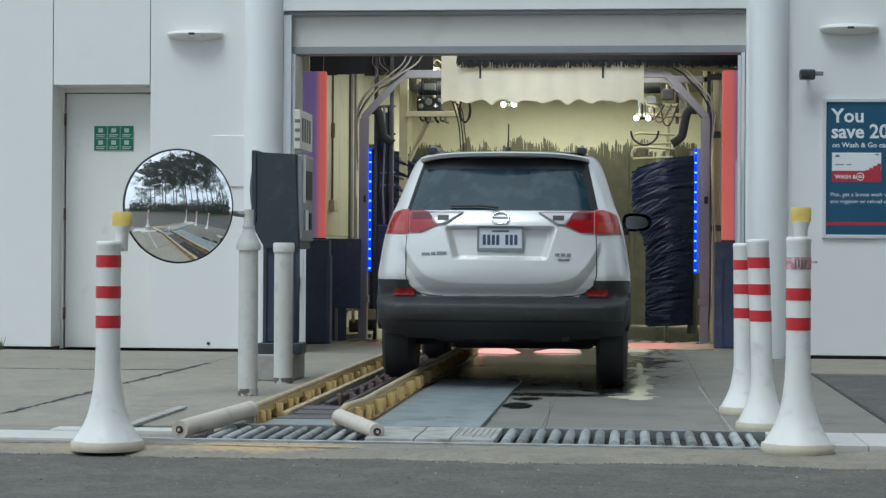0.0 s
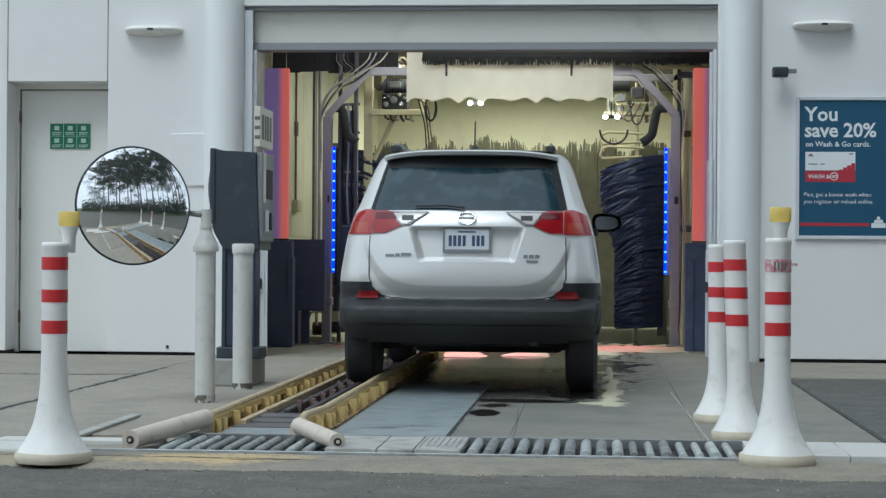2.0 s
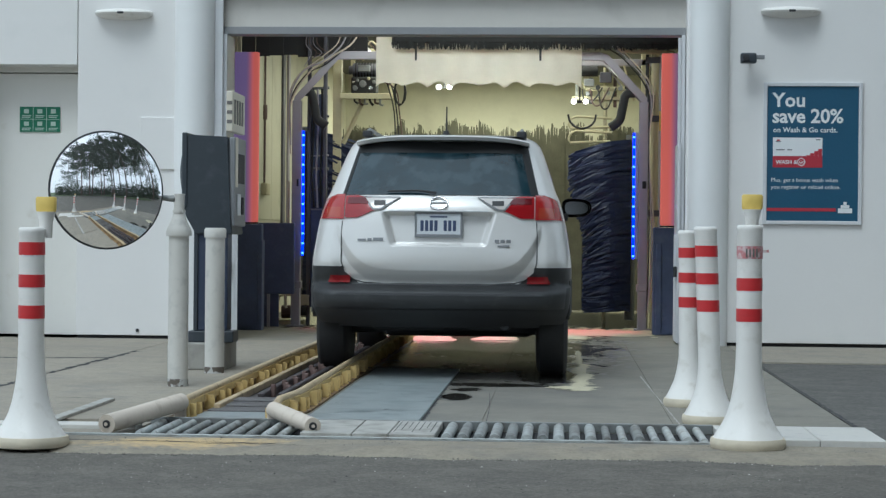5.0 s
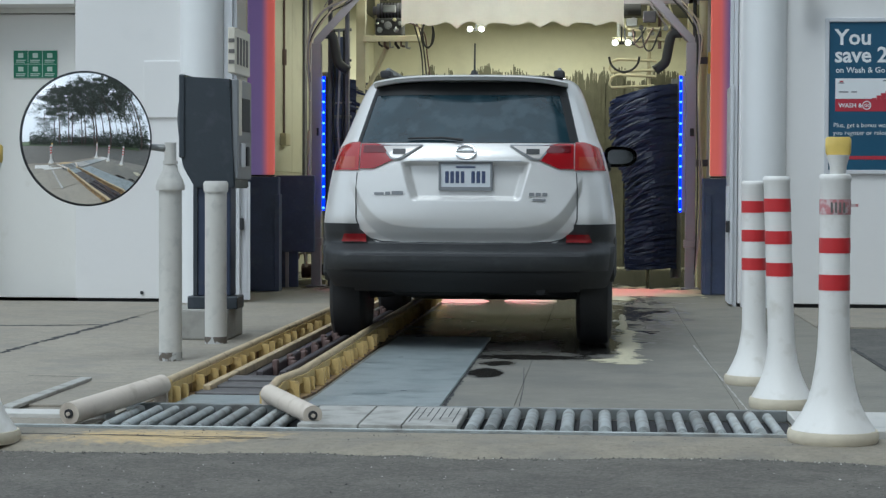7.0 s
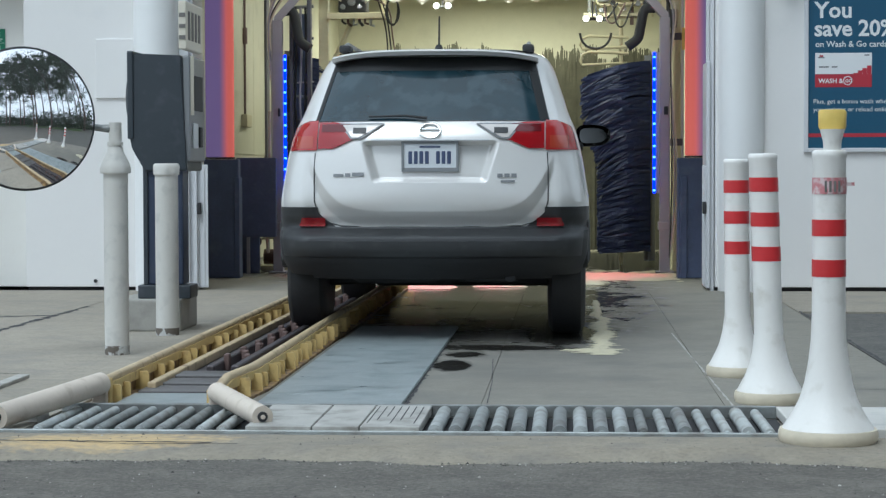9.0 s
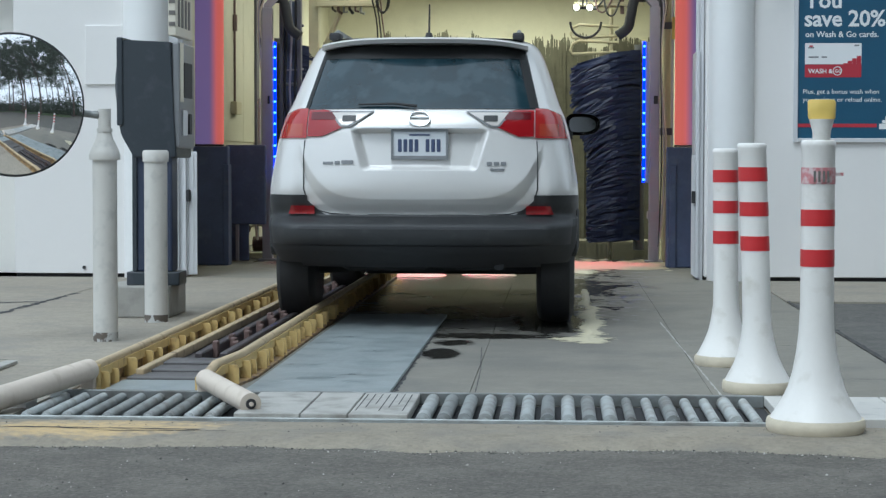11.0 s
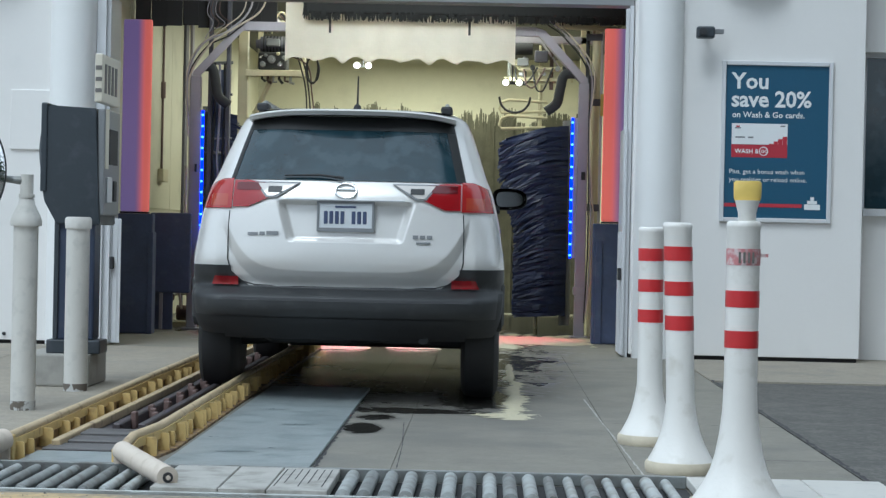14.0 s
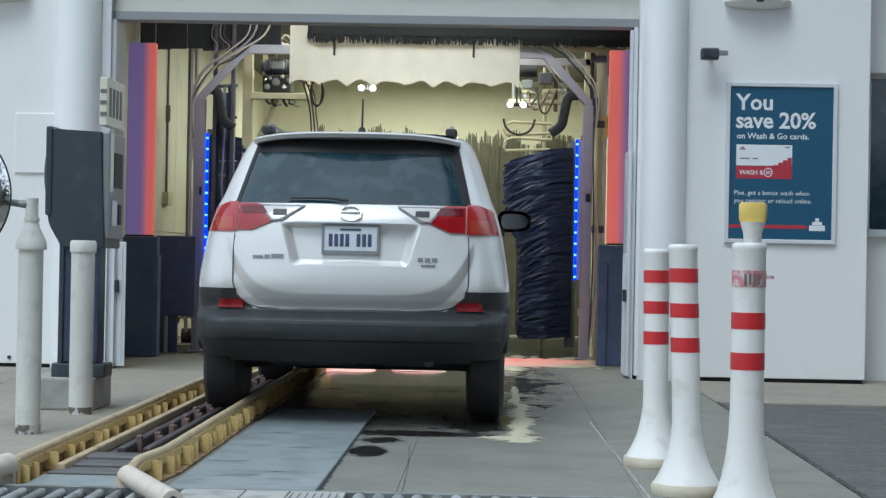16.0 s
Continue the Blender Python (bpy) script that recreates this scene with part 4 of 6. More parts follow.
for k in range(3):
    cable("hose", [(0.98, 19.62, 0.15), (1.0 + 0.03 * k, 19.6, 0.9), (0.99, 19.6, 2.0), (0.97 + 0.03 * k, 19.6, 2.6), (0.72 + 0.04 * k, 19.6, 2.95), (0.5, 19.7, 3.15 + 0.05 * k), (0.3, 19.9, 3.7)], 0.008, (BLACK, ARCH, PIPE)[k], arch)
loop = [(0.27 + 0.16 * math.cos(a), 20.6, 2.42 + 0.16 * math.sin(a)) for a in [math.pi + math.pi * k / 6 for k in range(7)]]
cable("hose", loop, 0.012, DARK_GAP, gr)
for cx, s in ((-2.72, 1), (0.72, -1)):
    el = [(cx - 0.12 * s, 19.74, 2.6), (cx - 0.02 * s, 19.74, 2.58), (cx + 0.02 * s, 19.74, 2.42), (cx + 0.05 * s, 19.74, 2.3), (cx + 0.15 * s, 19.74, 2.22)]
    cable("air_elbow", el, 0.05, BLACK, arch, seg=12)


def flood(x, y, z):
    t = thing("flood_light", (x, y, z), "pair of small bright flood lights on a bracket", "lamp", "flood lights")
    part("bracket", box(B(), -0.1, 0.1, 0.06, 0.09, -0.012, 0.012), DARK_GAP, t)
    part("stem", tube(B(), ((0, 0.075, 0.015), (0, 0.075, 3.75 - z)), 0.009, 8), DARK_GAP, t)
    for dx in (-0.068, 0.068):
        head = part("head", lathe(B(), ((0.02, 0.0), (0.038, 0.04), (0.042, 0.09)), 20), DARK_GAP, t)
        head.matrix_local = pose(dx, 0.09, 0, 90, 0, 0)
        lens = part("lens", lathe(B(), ((0.033, 0.0), (0.025, 0.014), (0.008, 0.02)), 20), FLOOD, t)
        lens.matrix_local = pose(dx, -0.003, 0, 90, 0, 0)


flood(-1.42, 22.3, 2.86)
flood(0.24, 20.5, 2.56)
part("beam_lamp", box(B(), 0.16, 0.28, -0.42, -0.4, 3.06, 3.14, 0.01), FLOOD, gl, "small bright lamp on the beam")
part("lamp_arm", box(B(), 0.19, 0.25, -0.399, -0.05, 3.08, 3.18, 0.01), ARCH, gl)

# scalloped cloth valance, with two short cords
val = thing("cloth_valance", (0, 19.52, 0), "white cloth valance with a scalloped lower edge", "curtain")
bm = B()
n = 96
front, back = [], []
for k in range(n + 1):
    x = -2.0 + 2.25 * k / n
    u = 8.0 * k / n
    low = 2.695 - 0.05 * (1 - abs(math.sin(math.pi * u))) + 0.01 * math.sin(k * 0.7)
    yy = 0.007 * math.sin(k * 0.55) + 0.012 * math.sin(k * 0.13)
    front.append((bm.verts.new((x, yy, low)), bm.verts.new((x, yy * 0.4, 3.74))))
    back.append((bm.verts.new((x, yy + 0.006, low)), bm.verts.new((x, yy * 0.4 + 0.006, 3.74))))
for k in range(n):
    bm.faces.new((front[k][0], front[k + 1][0], front[k + 1][1], front[k][1]))
    bm.faces.new((back[k + 1][0], back[k][0], back[k][1], back[k + 1][1]))
    bm.faces.new((front[k][0], back[k][0], back[k + 1][0], front[k + 1][0]))
part("cloth", bm, CLOTH_WHITE, val, smooth=60)
for cx in (-1.56, -0.2):
    part("cord", tube(B(), ((cx, -0.05, 3.2), (cx, -0.05, 2.93)), 0.012, 6), BLACK, val)

# black bristle bar across the top
bar = thing("bristle_bar", (0, 19.3, 0), "black bristle bar hung across the top of the tunnel", "brush")
part("rail", box(B(), -1.78, 1.4, -0.05, 0.05, 3.1, 3.5, 0.02), BRISTLE, bar)
part("hanger", tube(B(), ((-1.5, 0, 3.35), (-1.5, 0, 3.75)), 0.015, 6), BRISTLE, bar)
part("hanger", tube(B(), ((0.6, 0, 3.35), (0.6, 0, 3.75)), 0.015, 6), BRISTLE, bar)
bm = B()
for k in range(900):
    x = random.uniform(-1.8, 1.4)
    yy = random.uniform(-0.05, 0.05)
    l = random.uniform(0.16, 0.215)
    a = Vector((x, yy, 3.24))
    b_ = a + Vector((random.uniform(-0.03, 0.03), random.uniform(-0.03, 0.03), -l))
    w = 0.011
    bm.faces.new([bm.verts.new(p) for p in (a + Vector((-w, 0, 0)), a + Vector((w, 0, 0)), b_ + Vector((w * 0.4, 0, 0)), b_ + Vector((-w * 0.4, 0, 0)))])
br = part("bristles", bm, BRISTLE, bar)
br["kind"] = "stuff"

# dark sheets added for the unlit space above the arch, behind the header
oh = thing("overhead_shade", (0, 20.2, 0), "dark sheets added as the shade above the arch", "sheet")
for k in range(9):
    part("flap", box(B(), -3.6 + k * 0.16, -3.6 + k * 0.16 + 0.158, 0.012 * (k % 2), 0.012 * (k % 2) + 0.008, 3.03 + 0.008 * ((k * 5) % 4), 3.74, 0.002, 1), DARK_GAP, oh)
part("sheet", box(B(), 0.3, 1.5, 0.03, 0.05, 3.14, 3.74, 0.004, 1), DARK_GAP, oh)

# side brushes of navy cloth strips, one on each side of the lane
def side_brush(x, y, s, top, reach, seed, waist=0.9):
    rnd = random.Random(seed)
    t = thing("side_brush", (x, y, 0), "tall side brush of wet navy cloth strips", "brush", "side brushes")
    part("core", tube(B(), ((0, 0, 0.05), (0, 0, top + 0.1)), 0.06, 12), FACE_GREY, t)
    bm = B()
    for k in range(1500):
        z = rnd.uniform(0.16, top)
        yy = rnd.uniform(-0.25, 0.1)
        length = reach * rnd.uniform(0.8, 1.0) * (waist + (1.0 - waist) * min(1.0, max(0.0, (z - 1.25) / 0.6)))
        th = rnd.uniform(0.012, 0.042)
        sag, wave, ph = rnd.uniform(0.12, 0.3) * min(1.0, z * 0.8), rnd.uniform(0.0, 0.025), rnd.uniform(0, 6.28)
        prev = None
        for j in range(9):
            u = j / 8
            p = Vector((s * length * u, yy - 0.12 * math.sin(3 * u) + wave * math.sin(9 * u + ph), z - sag * u * u + 0.5 * wave * math.sin(7 * u + ph)))
            cur = (bm.verts.new(p), bm.verts.new(p + Vector((0, 0.012 * math.sin(5 * u + ph), th * (1 - 0.3 * u)))))
            if prev:
                bm.faces.new((prev[0], cur[0], cur[1], prev[1]))
            prev = cur
    part("brush_cloth", bm, CLOTH_NAVY, t)["kind"] = "stuff"


side_brush(0.85, 21.2, -1, 2.12, 0.74, 31, 0.76)
side_brush(-3.0, 21.3, 1, 2.2, 0.74, 32)

# wrap curtain of olive strips with a ragged top
mc = thing("strip_curtain", (0, 25.0, 0), "curtain of dark olive wash strips with a ragged top edge", "curtain")
part("rail", tube(B(), ((-3.0, 0.05, 0.4), (1.3, 0.05, 0.4)), 0.04, 8), ARCH, mc)
bm = B()
for k in range(2600):
    x = -2.95 + 4.1 * k / 2600 + random.uniform(-0.01, 0.01)
    clump = noise.noise((x * 3.1, 4.0, 0)) + 0.6 * noise.noise((x * 9.0, 1.0, 0))
    top = 2.44 + 0.3 * clump + random.uniform(-0.22, 0.08)
    yy = random.uniform(-0.12, 0.12)
    w = random.uniform(0.008, 0.02)
    lean = random.uniform(-0.03, 0.03)
    bm.faces.new([bm.verts.new(p) for p in ((x - w, yy, 0.02), (x + w, yy, 0.02), (x + lean + w * 0.4, yy, top), (x + lean - w * 0.4, yy, top))])
cs = part("curtain_cloth", bm, OLIVE, mc)
cs["kind"] = "stuff"

# ---- wash lane: rollers, plates, rails ----
ROLL_Y0, ROLL_Y1 = 7.73, 8.40
pit = thing("roller_bed", (0, 0, 0), "bed of steel wheel-aligning rollers in a flat frame across the lane", "rollers")
part("tray", box(B(), -2.55, 0.84, ROLL_Y0, ROLL_Y1, -0.03, -0.022), DARK_GAP, pit)
part("front_edge", box(B(), -2.55, 0.84, ROLL_Y0 - 0.012, ROLL_Y0 + 0.006, -0.02, 0.012, 0.003, 1), STEEL, pit)
part("back_edge", box(B(), -2.1, 0.84, ROLL_Y1, ROLL_Y1 + 0.03, -0.02, 0.03, 0.003, 1), STEEL, pit)
roller_me = finish(tube(B(), ((0, 0, 0), (0, 0.02, 0), (0, 0.022, 0), (0, 0.628, 0), (0, 0.63, 0), (0, 0.65, 0)), [0.012, 0.012, 0.028, 0.028, 0.012, 0.012], 14), "roller", STEEL, 40)
thin_me = finish(tube(B(), ((0, 0, 0), (0, 0.02, 0), (0, 0.022, 0), (0, 0.628, 0), (0, 0.63, 0), (0, 0.65, 0)), [0.012, 0.012, 0.021, 0.021, 0.012, 0.012], 14), "thin_roller", STEEL, 40)
for x0, x1, pitch in ((-2.06, -1.24, 0.0785), (-0.54, 0.82, 0.0785)):
    for k in range(int((x1 - x0) / pitch)):
        piece("roller", thin_me if x0 < -1 or (x0 + k * pitch > 0.2 and k % 3) else roller_me, pit, (x0 + 0.035 + k * pitch, ROLL_Y0 + 0.01, 0.003))
for x0, x1 in ((-1.22, -0.97), (-0.965, -0.79), (-0.785, -0.56), (0.84, 1.0), (1.005, 1.3), (1.305, 1.62)):
    part("cover_plate", box(B(), x0, x1, ROLL_Y0, ROLL_Y1 + 0.02, -0.01, 0.028, 0.003, 1), POST if x0 > 0.8 else PALE_PLATE, pit)
for k in range(7):
    part("slot", box(B(), -0.77 + k * 0.03, -0.766 + k * 0.03, ROLL_Y0 + 0.1 + 0.1 * (k % 3), ROLL_Y1 - 0.05, 0.0285, 0.0292), DARK_GAP, pit)
lw = thing("cover_sheet", (0, 0, 0), "pale flat cover sheets beside the roller bed", "plate")
part("sheet", box(B(), -3.35, -2.56, 7.62, 8.02, -0.01, 0.014, 0.003, 1), POST, lw)
part("sheet", box(B(), -2.85, -2.06, 8.44, 9.5, -0.01, 0.012, 0.003, 1), SIDE_CONCRETE, lw)
part("strip", box(B(), -2.95, -2.1, 8.03, 8.2, -0.01, 0.02, 0.003, 1), POST, lw)
part("angle", box(B(), -2.62, -2.56, 8.2, 9.55, 0.012, 0.03, 0.003, 1), PALE_PLATE, lw)

plate = thing("lane_plate", (0, 0, 0), "flat blue-grey steel plates laid beside the guide rail", "plate")
part("sheet", box(B(), -1.32, -0.70, 8.56, 8.93, -0.002, 0.014, 0.003, 1), STEEL_PLATE, plate)
part("sheet", box(B(), -1.32, -0.70, 8.934, 12.73, -0.002, 0.0135, 0.003, 1), STEEL_PLATE, plate)
SLAT = mat("dull_slat_steel", (0.13, 0.125, 0.125), 0.55, metal=0.2, var=0.25, big=5, stain=(0.07, 0.065, 0.06), stain_at=(0.52, 0.75))
trough = thing("conveyor_trough", (0, 0, 0), "conveyor trough with dark slats and a chain between the rails", "conveyor")
part("pan", box(B(), -1.93, -1.44, 8.45, 30.0, -0.02, 0.004), CHAIN, trough)
part("entry_plate", box(B(), -1.9, -1.46, 8.46, 8.86, 0.005, 0.022, 0.003, 1), STEEL_PLATE, trough)
for k in range(3):
    part("slat", box(B(), -1.9, -1.46, 8.93 + k * 0.27, 9.15 + k * 0.27, 0.005, 0.024 + 0.006 * k, 0.004, 1), SLAT, trough, "dull dark grey slat")
part("inner_bar", box(B(), -1.885, -1.845, 9.05, 30.0, 0.004, 0.05, 0.008), RAIL_TOP, trough, "worn beige inner guide bar")
part("chain_cover", box(B(), -1.74, -1.7, 9.7, 30.0, 0.005, 0.06, 0.006, 1), CHAIN, trough)
part("chain_cover", box(B(), -1.62, -1.58, 9.7, 30.0, 0.005, 0.06, 0.006, 1), CHAIN, trough)
link_me = finish(box(B(), -0.014, 0.014, -0.03, 0.03, 0.0, 0.085, 0.006), "chain_link", RUST)
for k in range(60):
    piece("chain_link", link_me, trough, (-1.66 + 0.03 * ((k * 5) % 3 - 1), 10.0 + k * 0.15 + 0.03 * ((k * 7) % 4), 0.005 - 0.008 * ((k * 3) % 4)))


def bar_along(bm, pts, dx0, dx1, z0, z1):
    """A straight-sided bar along a plan line, from dx0 to dx1 across and z0 to z1 up."""
    rings = [[bm.verts.new((x + dx, y, z - d)) for dx, z, d in ((dx0, z0, min(dip, z0)), (dx1, z0, min(dip, z0)), (dx1, z1, dip), (dx0, z1, dip))] for x, y, dip in pts]
    for a, c in zip(rings, rings[1:]):
        for k in range(4):
            bm.faces.new((a[k], a[(k + 1) % 4], c[(k + 1) % 4], c[k]))
    bm.faces.new(rings[0])
    bm.faces.new(rings[-1][::-1])
    return bm


def guide_rail(name, pts, post_gap, pipe_pts, pipe_r):
    """A tyre guide: a worn flat top bar on many short yellow stubs over a base strip, with a round entry pipe."""
    g = thing(name, (0, 0, 0), "worn yellow steel tyre guide rail with a round cream entry pipe", "rail", "guide rails")
    part("top_bar", tube(B(), [(x, y, 0.108 - dip) for x, y, dip in pts], 0.021, 14), RAIL_TOP, g, "worn beige round top bar", smooth=50)
    part("side_bar", bar_along(B(), pts, 0.006, 0.026, 0.062, 0.1), RAIL, g)
    part("base_strip", bar_along(B(), [(x, y, 0.0) for x, y, dip in pts], -0.04, 0.07, 0.0, 0.012), RAIL_DARK, g)
    part("back_web", bar_along(B(), pts, -0.012, 0.006, 0.012, 0.1), RAIL_DARK, g, "darker stained back web")
    tabs = []
    for w, h in ((0.05, 0.088), (0.042, 0.078), (0.058, 0.094), (0.036, 0.084)):
        bm = B()
        side = ((0.0, 0.0125), (w, 0.0125), (w, h * 0.8), (w * 0.97, h * 0.92), (w * 0.86, h), (0.0, h))
        fr = [bm.verts.new((x, -0.008, z)) for x, z in side]
        bk = [bm.verts.new((x, 0.008, z)) for x, z in side]
        bm.faces.new(fr), bm.faces.new(bk[::-1])
        for i in range(6):
            bm.faces.new((fr[i], bk[i], bk[(i + 1) % 6], fr[(i + 1) % 6]))
        tabs.append(finish(bm, "tab", RAIL))
    y = pts[0][1] + 0.04
    k = 0
    while y < 17.5:
        for (x0, y0, d0), (x1, y1, d1) in zip(pts, pts[1:]):
            if y0 <= y < y1 and d0 == 0.0:
                piece("tab", tabs[(k * 5 + k // 3) % 4], g, (x0 + (x1 - x0) * (y - y0) / (y1 - y0) + 0.012, y, 0.0))
        y += post_gap * (1.0 + 0.3 * ((k * 7) % 5 - 2) / 2)
        k += 1
    pipe = part("entry_pipe", tube(B(), pipe_pts, pipe_r, 24), PIPE, g, "round cream-painted entry pipe", smooth=50)
    a, b_ = Vector(pipe_pts[0]), Vector(pipe_pts[1])
    w = (a - b_).normalized()
    part("end_ring", tube(B(), (a, a + w * 0.006), 0.02, 14), DARK_GAP, pipe)
    part("end_bolt", tube(B(), (a + w * 0.006, a + w * 0.012), 0.009, 8), PIPE, pipe)
    part("bracket", box(B(), pts[0][0] - 0.03, pts[0][0] + 0.03, pts[0][1] - 0.03, pts[0][1] + 0.02, 0.0, 0.12 - pts[0][2], 0.006), RAIL, g)
    part("saddle", box(B(), b_.x - 0.03, b_.x + 0.03, b_.y - 0.03, b_.y + 0.01, 0.0, b_.z - 0.02, 0.004, 1), PIPE, g)
    return g


guide_rail("guide_rail", [(-1.955, 8.55, 0.0), (-1.965, 12.0, 0.0), (-1.965, 30.0, 0.0)], 0.3, [(-2.19, 7.78, 0.05), (-1.965, 8.52, 0.1)], 0.047)
guide_rail("guide_rail", [(-1.47, 8.46, 0.035), (-1.46, 8.7, 0.0), (-1.42, 9.15, 0.0), (-1.43, 12.0, 0.0), (-1.43, 30.0, 0.0)], 0.19, [(-1.17, 7.83, 0.05), (-1.455, 8.43, 0.075)], 0.042)

# ---- bollards ----
def bollard(at, h, lean, rz, paddle, stripe_z, torn=False, foot=0.18, label="white flexible bollard with red tape bands and a flared foot"):
    t = thing("bollard", at, label, "bollard", "lane bollards", rz)
    bend = lambda z: (lean * (z / h) ** 1.3, 0.0)
    r = 0.06
    part("foot", lathe(B(), [(foot * c, z) for c, z in ((0.96, 0.0), (1.0, 0.015), (1.0, 0.035), (0.97, 0.048))], 40), BOLLARD_FOOT, t, "scuffed flat foot ring", smooth=50)
    flare = [(0.92, 0.0485), (0.9, 0.055), (0.79, 0.085), (0.68, 0.118), (0.57, 0.16), (0.48, 0.215), (0.405, 0.29), (0.36, 0.37), (0.337, 0.47)]
    prof = [(max(r, 0.0605 + (foot * c - 0.0605) * (1 if c > 0.4 else 0.8)), z) for c, z in flare] + [(r, 0.6), (r, 0.8), (r, h - 0.03), (r + 0.003, h - 0.022), (r + 0.002, h - 0.008), (r - 0.004, h - 0.001), (r - 0.01, h), (r - 0.014, h - 0.006), (r - 0.016, h - 0.02)]
    part("tube", lathe(B(), prof, 40, bend=bend), BOLLARD, t, smooth=45)
    for k, (z0, z1) in enumerate(stripe_z):
        m = PINK_TAPE if torn and k == len(stripe_z) - 1 else RED_TAPE
        band = part("tape_band", lathe(B(), [(r + 0.0015, z0), (r + 0.0018, (z0 + z1) / 2), (r + 0.0015, z1)], 40, bend=bend), m, t, "red tape band" if m is RED_TAPE else "faded torn red tape band", smooth=60)
        if m is PINK_TAPE:
            for j in range(4):
                a = -1.9 + j * 0.26
                part("ink_bar", box(B(), (r + 0.004) * math.cos(a) - 0.004, (r + 0.004) * math.cos(a) + 0.004, (r + 0.004) * math.sin(a) - 0.002, (r + 0.004) * math.sin(a) + 0.001, z0 + 0.008, z1 - 0.012), INK, band)
            part("loose_end", box(B(), r, r + 0.03, -0.004, -0.001, z1 - 0.03, z1 - 0.018), PINK_TAPE, band)
    if paddle:
        px, py = paddle
        bx = bend(h)[0]
        part("paddle_stem", tube(B(), ((bx + px, py, h - 0.05), (bx + px, py, h + 0.03), (bx + px, py, h + 0.075)), [0.03, 0.033, 0.045], 20), BOLLARD, t, "white flared stem", smooth=45)
        bm = B()
        tube(bm, ((0, 0, 0), (0, 0, 0.012), (0, 0, 0.066), (0, 0, 0.074)), [0.045, 0.05, 0.051, 0.044], 24)
        for v in bm.verts:
            v.co.y *= 0.45
            v.co += Vector((bx + px, py, h + 0.072))
        part("paddle_cap", bm, YELLOW_CAP, t, "dull yellow cap", smooth=45)
    return t


STR1 = ((0.601, 0.663), (0.748, 0.808), (0.9, 0.96))
STR2 = ((0.63, 0.692), (0.777, 0.837), (0.925, 0.985))
bollard((0.944, 7.61, 0), 1.06, 0.0, 0, (0.01, 0.0), STR1, torn=True, label="white flexible bollard with torn red tape and a yellow-capped paddle")
bollard((0.857, 8.82, 0), 1.06, -0.035, 0, None, [(a - 0.027, b - 0.027) for a, b in STR2], foot=0.152, label="leaning white flexible bollard with red tape bands")
bollard((0.814, 9.92, 0), 1.045, -0.01, 0, None, [(a - 0.043, b - 0.043) for a, b in STR2], foot=0.152)
bollard((-2.445, 7.32, -0.012), 1.03, 0.0, 0, (0.05, 0.06), STR1, label="white flexible bollard with red tape and a yellow-capped paddle behind")

# ---- mirror post, guard post, pay terminal ----
mp = thing("mirror_post", (-2.456, 10.9, 0), "pale painted steel post carrying a round convex mirror", "post")
part("tube", lathe(B(), ((0.066, 0), (0.066, 1.0)), 28), POST, mp, smooth=40)
part("cone_cap", lathe(B(), ((0.082, 0.985), (0.084, 1.01), (0.075, 1.04), (0.045, 1.1), (0.04, 1.13)), 28), POST, mp, smooth=40)
part("neck", tube(B(), ((0, 0, 1.12), (0, 0, 1.26)), 0.035, 16), POST, mp)
part("neck_ring", tube(B(), ((0, 0, 1.135), (0, 0, 1.155)), 0.043, 16), POST, mp)
part("arm", tube(B(), ((0, 0, 1.225), (-0.07, -0.01, 1.23), (-0.2, -0.06, 1.245), (-0.38, -0.2, 1.27)), [0.026, 0.02, 0.016, 0.016], 12), STEEL, mp)
mir = part("mirror_head", lathe(B(), ((0.365, -0.03), (0.378, -0.02), (0.383, 0.0), (0.38, 0.006), (0.3735, 0.008)), 64), BLACK, mp, "round mirror with a dark rim", smooth=50)
mir.matrix_local = pose(-0.42, -0.27, 1.275, 89, 0, 31)
RC, ANG = 0.74, math.asin(0.374 / 0.74)
prof = [(RC * math.sin(a), RC * math.cos(a) - RC * math.cos(ANG) + 0.006) for a in [ANG * (1 - k / 14) for k in range(14)]] + [(0.002, RC - RC * math.cos(ANG) + 0.006)]
part("mirror_glass", lathe(B(), prof, 64), MIRROR, mir, "bulging convex mirror glass", smooth=80)

CHIPPED = mat("chipped_foot_paint", (0.5, 0.5, 0.48), 0.7, var=0.15, big=9, small=70, bump=0.4, stain=(0.13, 0.11, 0.09), stain_at=(0.47, 0.53))
part("chipped_foot", lathe(B(), ((0.0672, 0.0), (0.0672, 0.05)), 28), CHIPPED, mp, "chipped paint at the foot", smooth=40)
stone = thing("loose_stone", (-2.62, 7.8, 0.014), "small dark loose stone on the pale cover sheet", "stone")
bm = B()
bmesh.ops.create_icosphere(bm, subdivisions=2, radius=0.05)
for v in bm.verts:
    v.co *= 1 + 0.35 * noise.noise(v.co * 22)
    v.co = Vector((v.co.x, v.co.y, max(-0.012, v.co.z * 0.55) + 0.012))
part("stone", bm, CHAIN, stone)

gp = thing("guard_post", (-2.443, 12.17, 0), "pale painted steel guard post with a flat cap", "post")
part("tube", lathe(B(), ((0.07, 0), (0.07, 1.0)), 28), POST, gp, smooth=40)
part("chipped_foot", lathe(B(), ((0.0712, 0.0), (0.0712, 0.045)), 28), CHIPPED, gp, "chipped paint at the foot", smooth=40)
part("cap", lathe(B(), ((0.078, 0.975), (0.08, 1.03), (0.07, 1.045)), 28), POST, gp, smooth=40)

blk = thing("concrete_block", (-2.6, 12.42, 0), "low pale concrete plinth block on the pavement", "block")
part("block", box(B(), -0.24, 0.185, 0, 0.55, 0, 0.2, 0.012), BLOCK, blk)
